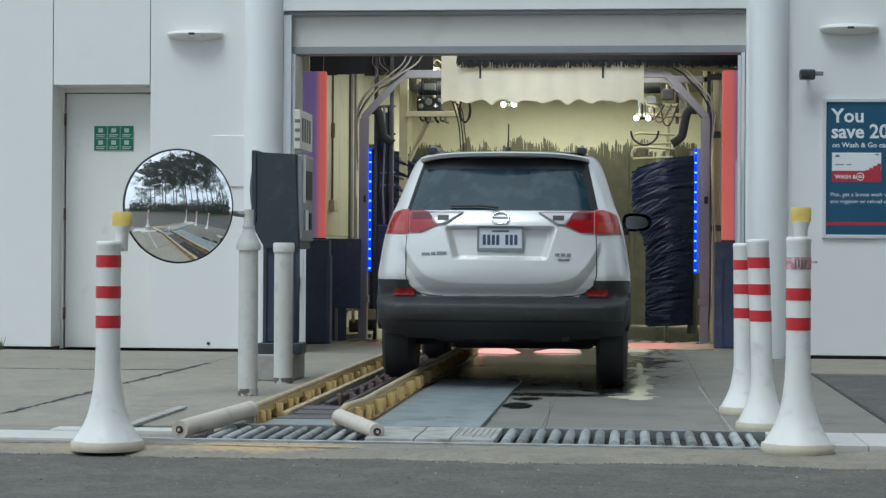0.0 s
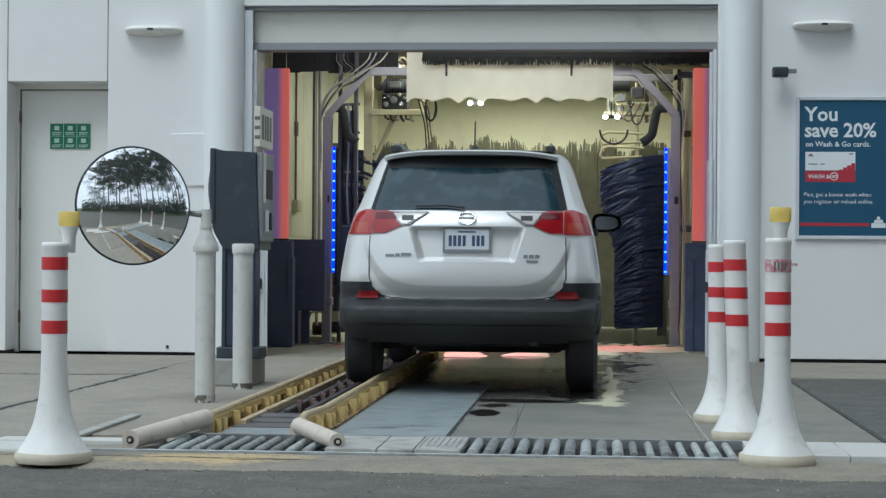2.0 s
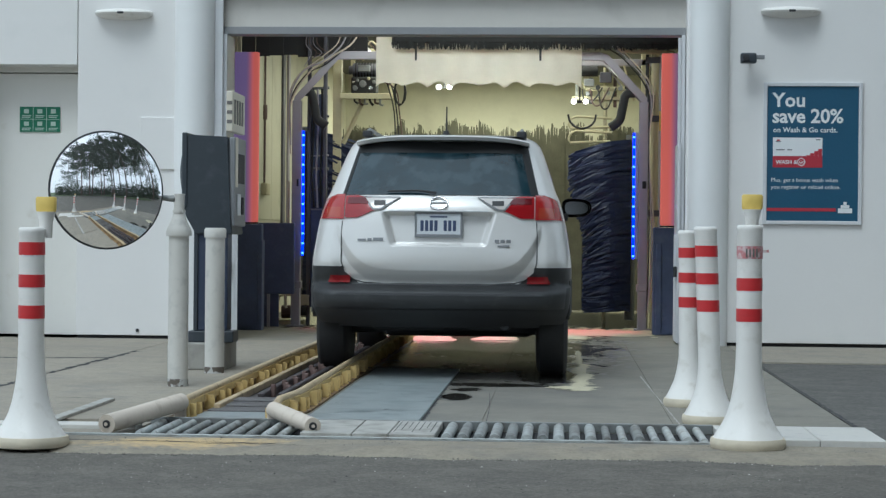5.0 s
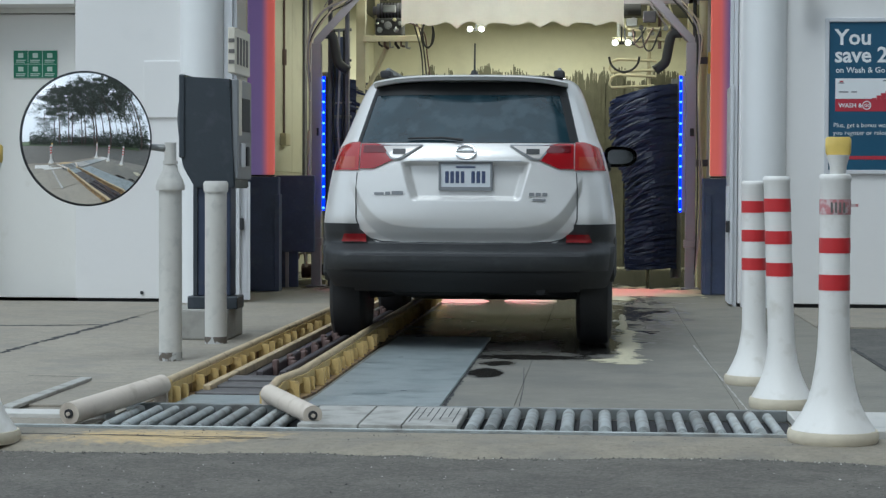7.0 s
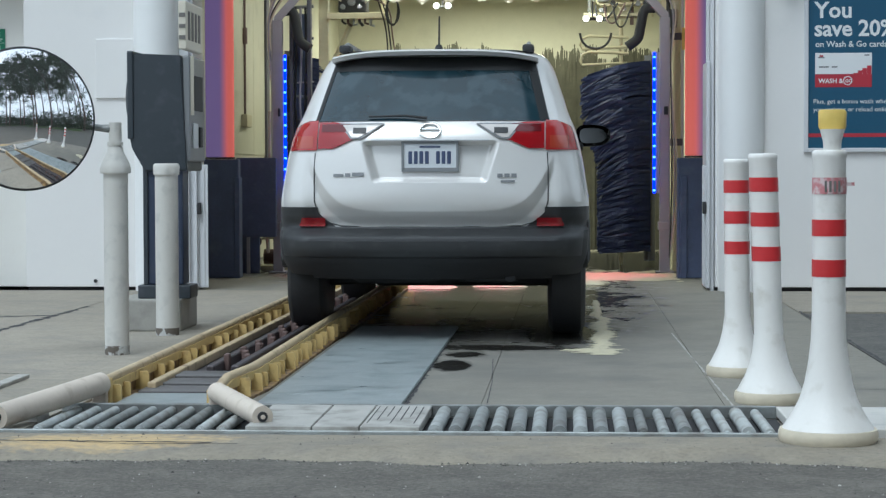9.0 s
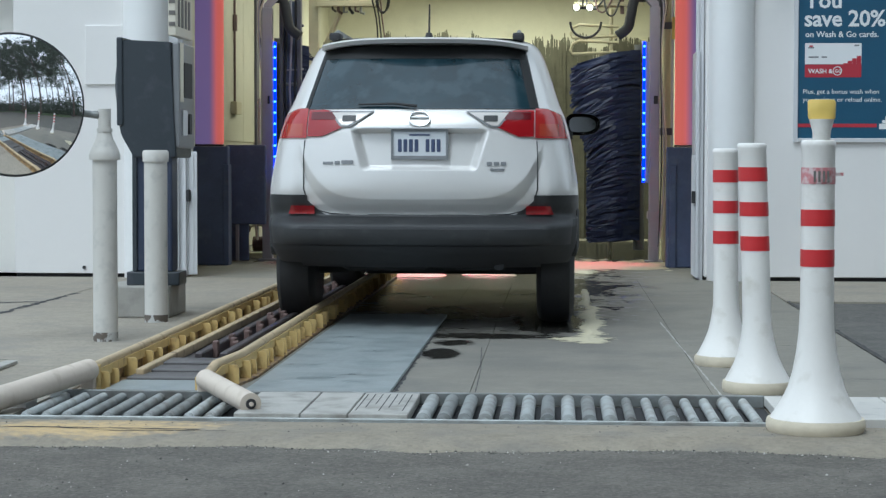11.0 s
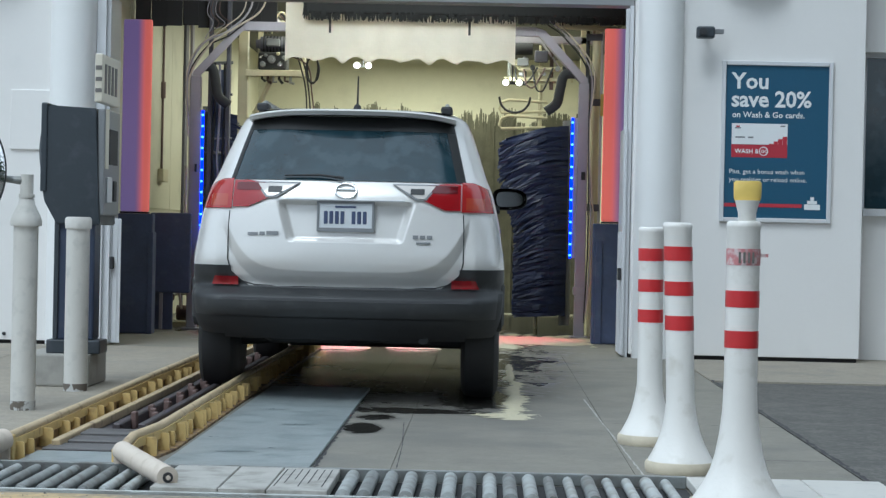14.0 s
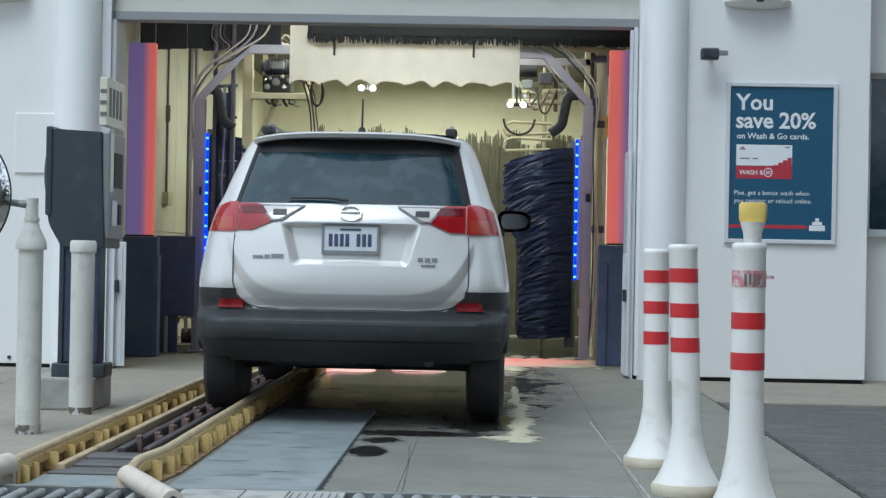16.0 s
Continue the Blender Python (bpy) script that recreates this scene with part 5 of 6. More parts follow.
kiosk = thing("pay_terminal", (-2.58, 12.5, 0.2), "dark navy pay terminal on a narrow stem", "terminal")
part("base", box(B(), -0.12, 0.215, 0.0, 0.24, 0.0, 0.085, 0.008), NAVY, kiosk)
part("stem", box(B(), -0.075, 0.165, 0.03, 0.22, 0.085, 0.86, 0.012), STEM_BLUE, kiosk)
part("stem_rib", box(B(), -0.085, -0.055, 0.015, 0.03, 0.085, 0.9, 0.004, 1), NAVY, kiosk)
bm = B()
outline = ((-0.07, 0.80), (-0.15, 0.94), (-0.165, 1.02), (-0.165, 1.52), (-0.13, 1.535), (0.165, 1.52), (0.185, 1.0), (0.2, 0.80))
fr = [bm.verts.new((x, 0.0, z)) for x, z in outline]
bk = [bm.verts.new((x, 0.5, z)) for x, z in outline]
bm.faces.new(fr[::-1]), bm.faces.new(bk)
for i in range(len(outline)):
    j = (i + 1) % len(outline)
    bm.faces.new((fr[i], fr[j], bk[j], bk[i]))
bmesh.ops.bevel(bm, geom=bm.edges[:], offset=0.008, segments=2, affect="EDGES")
head = part("housing", bm, NAVY, kiosk)
part("edge_rim", box(B(), -0.175, -0.135, -0.012, 0.51, 1.0, 1.55, 0.008), NAVY, kiosk)
part("side_dome", lathe(B(), ((0.2, 0.0), (0.17, 0.03), (0.1, 0.045), (0.02, 0.05)), 28), NAVY, kiosk, smooth=60).matrix_local = pose(-0.174, 0.25, 1.26, 0, -90, 0)
face = part("face", box(B(), 0.17, 0.215, 0.02, 0.52, 0.86, 1.52, 0.01), FACE_GREY, kiosk, "grey operating face with notices")
part("screen", box(B(), 0.216, 0.222, 0.16, 0.42, 1.18, 1.4), BLACK, face)
part("card_slot", box(B(), 0.216, 0.228, 0.3, 0.38, 0.95, 1.08, 0.004, 1), BLACK, face)
part("keypad", box(B(), 0.216, 0.226, 0.1, 0.24, 0.94, 1.1, 0.004, 1), PALE_TRIM, face)
part("notice", box(B(), 0.216, 0.22, 0.04, 0.14, 1.15, 1.52), PAPER, face)
part("header_sign", box(B(), 0.15, 0.2, 0.0, 0.55, 1.56, 1.86, 0.008), PAPER, kiosk, "pale printed header notice")
for k in range(4):
    part("text_bar", box(B(), 0.2, 0.204, 0.06 + 0.11 * k, 0.12 + 0.11 * k, 1.62, 1.8), INK, kiosk)
for k in range(3):
    part("text_bar", box(B(), 0.156, 0.195, -0.004, 0.001, 1.62 + 0.07 * k, 1.645 + 0.07 * k), INK, kiosk)

# ---- the car ----
CAR_X, CAR_Y = -0.80, 11.52
car = thing("suv_car", (CAR_X, CAR_Y, 0), "silver compact sport utility car, wet, seen from behind on the conveyor", "car")


def lerp(table, z):
    """Reads a smooth value from a table of (z, value), with soft tangents at its points."""
    if z <= table[0][0]:
        return table[0][1]
    if z >= table[-1][0]:
        return table[-1][1]
    n = len(table)
    i = next(k for k in range(n - 1) if z <= table[k + 1][0])

    def slope(k):
        lo, hi = max(k - 1, 0), min(k + 1, n - 1)
        return (table[hi][1] - table[lo][1]) / (table[hi][0] - table[lo][0])

    (a, u), (b, v) = table[i], table[i + 1]
    h = b - a
    t = (z - a) / h
    return u * (2 * t ** 3 - 3 * t * t + 1) + slope(i) * h * (t ** 3 - 2 * t * t + t) + v * (3 * t * t - 2 * t ** 3) + slope(i + 1) * h * (t ** 3 - t * t)


HALF = ((0.28, 0.80), (0.42, 0.885), (0.60, 0.915), (0.80, 0.92), (0.95, 0.90), (1.10, 0.875), (1.25, 0.835), (1.32, 0.805), (1.477, 0.755), (1.63, 0.70), (1.692, 0.655), (1.732, 0.57))
REAR = ((0.28, 0.34), (0.36, 0.22), (0.46, 0.06), (0.52, 0.01), (0.59, 0.0), (0.615, 0.012), (0.643, 0.07), (0.668, 0.128), (0.74, 0.108), (0.82, 0.09), (0.95, 0.10), (1.10, 0.125), (1.20, 0.155), (1.285, 0.21), (1.42, 0.32), (1.56, 0.44), (1.652, 0.525), (1.698, 0.58), (1.732, 0.68))


def bump_step(v, a, b, s):
    """1 between a and b, falling to 0 over s outside."""
    u = max(a - v, v - b, 0.0) / s
    return 1.0 if u <= 0 else max(0.0, 1 - u) ** 2 * (1 + 2 * u) if u < 1 else 0.0


def skin(x, z, out=0.0):
    """The rear skin: a point at width x and height z, pushed out by some millimetres."""
    w = lerp(HALF, z)
    u = min(abs(x) / w, 1.0)
    depth = 0.42 * (1 - (1 - u ** 4.2) ** (1 / 2.4)) + 0.055 * u * u
    y = lerp(REAR, z) + depth
    wide = 0.352 - 0.07 * (1.16 - z) / 0.24
    y += 0.06 * bump_step(abs(x), 0.0, wide, 0.05) * bump_step(z, 0.955, 1.14, 0.03)
    # below a bowl-shaped crease the hatch tucks in
    below = 0.762 + 0.145 * (min(abs(x), 0.71) / 0.62) ** 6 - z
    if 0 < below and z > 0.6:
        t = min(1.0, below / 0.1)
        y += 0.034 * t * (1 - bump_step(abs(x), 0.76, 2.0, 0.1))
    return Vector((x, y - out, z))


def patch(left, right, z0, z1, out, nz=16, nx=24, rim=0.0):
    """A piece of the rear skin between two edge curves, a little proud, with a turned-in rim."""
    bm = B()
    rows = []
    for i in range(nz + 1):
        z = z0 + (z1 - z0) * i / nz
        l, r = left(z), right(z)
        rows.append([bm.verts.new(skin(l + (r - l) * j / nx, z, out)) for j in range(nx + 1)])
    for a, c in zip(rows, rows[1:]):
        for j in range(nx):
            bm.faces.new((a[j], a[j + 1], c[j + 1], c[j]))
    edge = rows[0] + [r[-1] for r in rows[1:]] + rows[-1][-2::-1] + [r[0] for r in rows[-2:0:-1]]
    inner = [bm.verts.new(v.co + Vector((0, out + 0.01, 0))) for v in edge]
    for i in range(len(edge)):
        j = (i + 1) % len(edge)
        if edge[i] is not edge[j]:
            bm.faces.new((edge[j], edge[i], inner[i], inner[j]))
    return bm


# body shell: one loop in plan for every height, closed over the roof
bm = B()
LEN = 4.45
rows = []
zs = [0.655 + (1.725 - 0.655) * i / 210 for i in range(211)]
for z in zs:
    w, yr = lerp(HALF, z), lerp(REAR, z)
    ring = []
    front = LEN - (0.0 if z < 0.95 else (1.6 * min(1, (z - 0.95) / 0.25) + 0.9 * max(0, (z - 1.2) / 0.465)))
    for k in range(9):
        t = k / 8
        yy = front + (yr + 0.475 - front) * t
        ring.append((-w * (1 - 0.12 * (1 - t) ** 3), yy, z))
    for k in range(1, 260):
        a = -1 + 2 * k / 260
        x = w * (0.55 * a + 0.45 * math.sin(a * math.pi / 2))
        ring.append(tuple(skin(x, z)))
    for k in range(9):
        t = 1 - k / 8
        yy = front + (yr + 0.475 - front) * t
        ring.append((w * (1 - 0.12 * (1 - t) ** 3), yy, z))
    rows.append([bm.verts.new(p) for p in ring])
for a, c in zip(rows, rows[1:]):
    m = len(a)
    for j in range(m):
        bm.faces.new((a[j], a[(j + 1) % m], c[(j + 1) % m], c[j]))
bm.faces.new(rows[-1])
bm.faces.new(rows[0][::-1])
part("body", bm, SILVER, car, smooth=35)
bm = B()
low = []
for i in range(14):
    z = 0.385 + 0.274 * i / 13
    w, yr = lerp(HALF, z), lerp(REAR, z)
    ring = [(-w * 0.97, 4.4, z), (-w * 1.003, yr + 0.475, z)]
    ring += [tuple(skin(w * math.sin((-1 + 2 * k / 40) * math.pi / 2) * 1.001, z, 0.004)) for k in range(1, 40)]
    ring += [(w * 1.003, yr + 0.475, z), (w * 0.97, 4.4, z)]
    low.append([bm.verts.new(p) for p in ring])
for a, c in zip(low, low[1:]):
    for j in range(len(a) - 1):
        bm.faces.new((a[j], a[j + 1], c[j + 1], c[j]))
part("lower_body", bm, BLACK, car, "dark plastic lower body", smooth=50)

# roof panel with a gentle crown
bm = B()
rr = []
for i in range(13):
    y = 0.66 + 1.9 * i / 12
    rr.append([bm.verts.new((-0.53 + 1.06 * j / 16, y, 1.714 + 0.035 * (1 - ((j - 8) / 8) ** 2) * min(1, 0.35 + i / 5))) for j in range(17)])
for a, c in zip(rr, rr[1:]):
    for j in range(16):
        bm.faces.new((a[j], a[j + 1], c[j + 1], c[j]))
part("roof", bm, SILVER, car, smooth=60)
bm = B()
sp = []
for j in range(33):
    x = -0.615 + 1.23 * j / 32
    yb = 0.40 + 0.16 * (x / 0.615) ** 2
    zc = 1.712 - 0.035 * (x / 0.615) ** 4
    sp.append([bm.verts.new(p) for p in ((x, 0.85, zc + 0.012), (x, yb + 0.03, zc), (x, yb, zc - 0.012), (x, yb + 0.02, zc - 0.035), (x, 0.75, zc - 0.04))])
for a, c in zip(sp, sp[1:]):
    for j in range(4):
        bm.faces.new((a[j], a[j + 1], c[j + 1], c[j]))
part("spoiler", bm, SILVER, car, "silver roof spoiler lip", smooth=40)

win_l = lambda z: -(0.688 - 0.09 * (z - 1.285) / 0.385)
win_r = lambda z: 0.688 - 0.09 * (z - 1.285) / 0.385
rw = part("rear_window", patch(win_l, win_r, 1.285, 1.672, 0.006, 20, 32), CAR_GLASS, car, "dark tinted rear window", smooth=60)
part("border", patch(lambda z: win_l(z) + 0.006, lambda z: win_r(z) - 0.006, 1.588, 1.669, 0.009, 6, 32), FRIT_REFLECTION, rw, "black border along the top of the glass", smooth=60)
# side borders; the wide right one paints a dark tree reflection
for s, wide in ((-1, 0.022), (1, 0.05)):
    a_, b_ = (lambda z: win_r(z) - 0.004), (lambda z: win_r(z) - 0.004 - wide)
    ends = ((lambda z: b_(z)), (lambda z: a_(z))) if s > 0 else ((lambda z: -a_(z)), (lambda z: -b_(z)))
    part("border", patch(ends[0], ends[1], 1.29, 1.587, 0.0088, 16, 6), FRIT_REFLECTION, rw, smooth=60)
part("wiper", tube(B(), [skin(-0.02, 1.30, 0.03), skin(-0.15, 1.315, 0.03), skin(-0.36, 1.31, 0.026)], [0.009, 0.007, 0.005], 8), BLACK, rw)

for s in (-1, 1):
    def ordered(a, b):
        return (a, b) if s > 0 else (b, a)

    def lens(a, b, z0, z1, out, material, label):
        lo, hi = ordered(lambda z: s * a(z), lambda z: s * b(z))
        return part("tail_lamp", patch(lo, hi, z0, z1, out, 14, 16), material, car, label, smooth=60)

    lens(lambda z: 0.665, lambda z: lerp(HALF, z) * 0.985 - 0.09 * max(0.0, (z - 1.25) / 0.045) ** 1.5, 1.116, 1.291, 0.014, LAMP_ORANGE, "red and orange tail lamp on the body side")
    lens(lambda z: 0.42 + 0.17 * min(1, max(0, (1.19 - z) / 0.075)) + 0.16 * max(0, (z - 1.262) / 0.02), lambda z: 0.658, 1.124, 1.281, 0.012, LAMP_RED, "red tail lamp on the hatch")
    lens(lambda z: 0.268 + 0.13 * max(0, (1.268 - z) / 0.087), lambda z: 0.47 + 0.06 * (z - 1.19) / 0.076, 1.179, 1.272, 0.014, FACE_GREY, "grey rim of the reversing lamp")
    lens(lambda z: 0.285 + 0.13 * max(0, (1.262 - z) / 0.075), lambda z: 0.455 + 0.06 * (z - 1.19) / 0.076, 1.187, 1.264, 0.018, LAMP_CLEAR, "clear reversing lamp")
    lens(lambda z: 0.37, lambda z: 0.45, 1.212, 1.246, 0.022, TRIM_DARK, "dark reversing lamp inset")
    lens(lambda z: 0.69, lambda z: 0.80, 1.128, 1.2, 0.0155, LAMP_AMBER, "amber indicator field in the tail lamp")
    lens(lambda z: 0.47 + 0.5 * (1.27 - z), lambda z: 0.64, 1.222, 1.268, 0.0145, LAMP_DEEP, "deep red upper field of the tail lamp")
    # hatch shut lines
    path = [skin(s * x, z, 0.003) for x, z in ((0.675, 1.10), (0.68, 1.0), (0.68, 0.82), (0.66, 0.75), (0.595, 0.695), (0.52, 0.676), (0.2, 0.67), (0.0, 0.669))]
    part("shut_line", tube(B(), path, 0.0035, 6), BLACK, car)
    # dark bumper corner, higher at the sides
    lo, hi = ordered(lambda z: s * (0.53 + 0.13 * min(1, max(0, (z - 0.655) / 0.09))), lambda z: s * lerp(HALF, z) * 0.9985)
    part("bumper_corner", patch(lo, hi, 0.645, 0.785, 0.012, 26, 40), TRIM_DARK, car, smooth=60)
    lo, hi = ordered(lambda z: s * 0.615, lambda z: s * (0.775 - 0.02 * (z - 0.67) / 0.05))
    part("reflector", patch(lo, hi, 0.674, 0.722, 0.029, 14, 24), LAMP_RED, car, "red bumper reflector")
    # side glass, wheel arch and mirror
    bm = B()
    shell = []
    for dy, k in ((0.0, 0.96), (-0.006, 1.0), (0.05, 1.0), (0.1, 0.82), (0.135, 0.45), (0.14, 0.05)):
        ring = []
        for i in range(32):
            a = 2 * math.pi * i / 32
            c_, s_ = math.cos(a), math.sin(a)
            px = math.copysign(abs(c_) ** 0.62, c_) * (0.118 if c_ * s > 0 else 0.128)
            pz = math.copysign(abs(s_) ** 0.7, s_) * (0.076 - 0.014 * s * c_)
            ring.append(bm.verts.new((s * 0.975 + px * k, 2.80 + dy, 1.245 + pz * k)))
        shell.append(ring)
    for a, c in zip(shell, shell[1:]):
        for i in range(32):
            bm.faces.new((a[i], a[(i + 1) % 32], c[(i + 1) % 32], c[i]))
    part("door_mirror", bm, GLOSS_BLACK, car, "glossy dark door mirror housing", smooth=50)
    part("mirror_stalk", box(B(), min(s * 0.7, s * 0.9), max(s * 0.7, s * 0.9), 2.83, 2.89, 1.14, 1.2, 0.008), BLACK, car)
    bm = B()
    rim = []
    for i in range(32):
        a = 2 * math.pi * i / 32
        c_, s_ = math.cos(a), math.sin(a)
        px = math.copysign(abs(c_) ** 0.62, c_) * (0.088 if c_ * s > 0 else 0.1)
        rim.append(bm.verts.new((s * 0.975 + px, 2.806 - s * px * 0.06, 1.245 + math.copysign(abs(s_) ** 0.7, s_) * (0.052 - 0.011 * s * c_))))
    bm.faces.new(rim)
    part("mirror_face", bm, DARK_MIRROR, car, "door mirror glass")
    for wy in (0.88, 3.54):
        wh = part("wheel", lathe(B(), ((0.20, -0.115), (0.30, -0.11), (0.335, -0.085), (0.345, -0.04), (0.346, 0.04), (0.335, 0.085), (0.30, 0.11), (0.20, 0.115)), 40), TYRE, car, "black tyre on a dark wheel", smooth=40)
        wh.matrix_local = pose(s * 0.785, wy, 0.345, 0, 90, 0)
        part("rim", lathe(B(), ((0.2, -0.1), (0.205, 0.0), (0.2, 0.1)), 30), FACE_GREY, wh)
        part("arch_trim", box(B(), min(s * 0.86, s * 0.925), max(s * 0.86, s * 0.925), wy - 0.42, wy + 0.42, 0.42, 0.74, 0.05), TRIM_DARK, car)
    part("roof_rail", tube(B(), [(s * 0.555, y, 1.722 + h) for y, h in ((0.74, 0.0), (0.79, 0.035), (0.9, 0.05), (2.4, 0.05), (2.55, 0.0))], 0.014, 10), STEEL, car, "grey roof rail", smooth=50)
    part("rail_foot", box(B(), s * 0.555 - 0.035, s * 0.555 + 0.035, 0.70, 0.86, 1.71, 1.757, 0.014), BLACK, car)

lo = lambda z: -lerp(HALF, z) * 0.9985
hi = lambda z: lerp(HALF, z) * 0.9985
part("bumper", patch(lo, hi, 0.50, 0.672, 0.014, 24, 48), TRIM_DARK, car, "dark grey plastic bumper", smooth=60)
part("underbody", box(B(), -0.66, 0.66, 0.55, 4.1, 0.36, 0.5, 0.05), BLACK, car)
part("floor_pan", box(B(), -0.6, 0.6, 1.3, 3.1, 0.29, 0.37, 0.03), BLACK, car, "dirty black floor pan")
part("engine_tray", box(B(), -0.62, 0.62, 2.9, 4.35, 0.17, 0.38, 0.05), BLACK, car, "black tray under the engine")
part("front_bumper", box(B(), -0.86, 0.86, 4.05, 4.44, 0.15, 0.68, 0.07), TRIM_DARK, car, "dark front bumper")
part("skid_plate", patch(lambda z: -0.70, lambda z: 0.70, 0.365, 0.495, 0.012, 8, 20), BLACK, car, "black lower bumper apron", smooth=60)
part("exhaust", tube(B(), ((0.46, 0.2, 0.38), (0.46, 0.5, 0.38), (0.2, 1.2, 0.38)), 0.03, 12), BLACK, car)
part("muffler", box(B(), -0.5, 0.05, 0.42, 0.85, 0.33, 0.5, 0.06), BLACK, car, "black exhaust muffler")
part("differential", box(B(), -0.12, 0.16, 0.75, 1.1, 0.3, 0.5, 0.07), BLACK, car)
part("suspension_arm", tube(B(), ((-0.72, 0.9, 0.33), (-0.3, 0.8, 0.36), (0.3, 0.8, 0.36), (0.72, 0.9, 0.33)), 0.045, 8), BLACK, car)
part("tow_bracket", box(B(), 0.2, 0.5, 0.3, 0.6, 0.345, 0.42, 0.02), BLACK, car)
part("chrome_strip", tube(B(), [skin(x, 1.172, 0.008) for x in (-0.34, -0.2, 0, 0.2, 0.34)], 0.006, 8), PALE_TRIM, car)

# plate with a bar for its number, oval badge, bars for the model marks
pl = part("number_plate", box(B(), -0.155, 0.155, 0.152, 0.175, 1.0, 1.155, 0.004, 1), PLATE_WHITE, car, "pale number plate in a dark frame")
bm = B()
for x0, x1, z0, z1 in ((-0.165, -0.152, 0.99, 1.165), (0.152, 0.165, 0.99, 1.165), (-0.152, 0.152, 0.99, 1.012), (-0.152, 0.152, 1.152, 1.165)):
    box(bm, x0, x1, 0.145, 0.174, z0, z1)
part("plate_frame", bm, FACE_GREY, pl)
for bx in (-0.125, -0.093, -0.061, -0.029, 0.035, 0.067, 0.099):
    part("number_bar", box(B(), bx, bx + 0.022, 0.148, 0.153, 1.035, 1.108, 0.003, 1), PLATE_BLUE, pl)
part("plate_caption", box(B(), -0.06, 0.06, 0.148, 0.153, 1.128, 1.138), PLATE_BLUE, pl)
bm = B()
tube(bm, [skin(0.06 * math.cos(a), 1.225 + 0.043 * math.sin(a), 0.012) for a in [2 * math.pi * k / 28 for k in range(29)]], 0.007, 8)
bdg = part("badge_ring", bm, CHROME, car, "chrome oval ring badge", smooth=60)
part("badge_bar", tube(B(), [skin(-0.05, 1.235, 0.012), skin(0.05, 1.235, 0.012)], 0.006, 8), CHROME, bdg)
for x0, x1, z0, z1 in ((-0.56, -0.50, 0.962, 0.978), (-0.49, -0.46, 0.962, 0.982), (-0.45, -0.38, 0.964, 0.986), (0.39, 0.42, 0.957, 0.978), (0.43, 0.46, 0.957, 0.978), (0.47, 0.50, 0.957, 0.978), (0.41, 0.49, 0.928, 0.94)):
    part("model_mark", patch(lambda z: x0, lambda z: x1, z0, z1, 0.007, 4, 12), FACE_GREY, car, "small grey bar for a model mark")
part("antenna", tube(B(), ((0.0, 0.95, 1.735), (0.0, 0.955, 1.765), (0.0, 0.97, 1.775), (0.0, 1.0, 1.95)), [0.028, 0.02, 0.007, 0.005], 8), BLACK, car)

# ---- paving ----
LANE = tagged(new("pavement", finish(box(B(), -40, 1.62, 7.42, WALL_Y + 0.05, -0.3, -0.025), "pavement", SIDE_CONCRETE)), "grey concrete paving in front of the wash", "pavement", kind="structure")


def slab(x0, x1, y0, y1, material, label="", gap=0.001):
    bm = box(B(), x0 + gap, x1 - gap, y0 + gap, y1 - gap, -0.024, 0.0, min(gap, 0.003), 1)
    return part("slab", bm, material, LANE, label)


for y0, y1 in ((8.45, 12.35), (12.35, 16.7)):
    slab(-0.695, -0.37, y0, y1, CONCRETE)
    slab(-0.37, 0.655, y0, y1, CONCRETE)
    slab(0.655, 1.6, y0, y1, CONCRETE)
    slab(-1.36, -0.695, y0, y1, CONCRETE)
slab(-3.58, -1.36, 8.45, 13.2, SIDE_CONCRETE)
slab(-3.58, -1.36, 13.2, 16.7, SIDE_CONCRETE)
for x0, x1 in ((-7.4, -3.58), (-11.5, -7.4), (-16, -11.5)):
    for y0, y1 in ((7.7, 10.6), (10.6, 13.6), (13.6, 16.7)):
        slab(x0, x1, y0, y1, SIDE_CONCRETE, "", 0.009)
slab(-3.58, -2.1, 7.7, 8.45, SIDE_CONCRETE)
slab(0.845, 1.6, 8.42, 8.45, SIDE_CONCRETE)
for x0, x1 in ((-16, -6.0), (-6.0, -2.7), (-2.7, 1.72)):
    slab(x0, x1, 7.40, 7.7, APRON)
# crumbling front edge of the apron
bm = B()
edge = []
for k in range(900):
    x = -16 + 17.7 * k / 899
    y = 7.25 + 0.10 * noise.noise((x * 1.3, 0, 0)) + 0.05 * noise.noise((x * 5, 3, 0)) + 0.012 * noise.noise((x * 25, 7, 0))
    edge.append((bm.verts.new((x, y - 0.03, -0.0305)), bm.verts.new((x, y + 0.06, -0.012)), bm.verts.new((x, 7.402, -0.001))))
for a, c in zip(edge, edge[1:]):
    bm.faces.new((a[0], c[0], c[1], a[1]))
    bm.faces.new((a[1], c[1], c[2], a[2]))
part("crumbling_edge", bm, APRON, LANE, "crumbling worn edge of the apron")
bm = box(B(), 1.62, 9.0, 14.35, WALL_Y + 0.5, -0.3, -0.004, 0.004, 1)
structure("pavement_strip", bm, SIDE_CONCRETE, "narrow concrete strip along the wall", "pavement")


structure("asphalt_strip", box(B(), 1.63, 9.0, 7.62, 14.345, -0.1, -0.018, 0.006, 1), NEW_ASPHALT, "darker newer asphalt beside the lane", "asphalt")


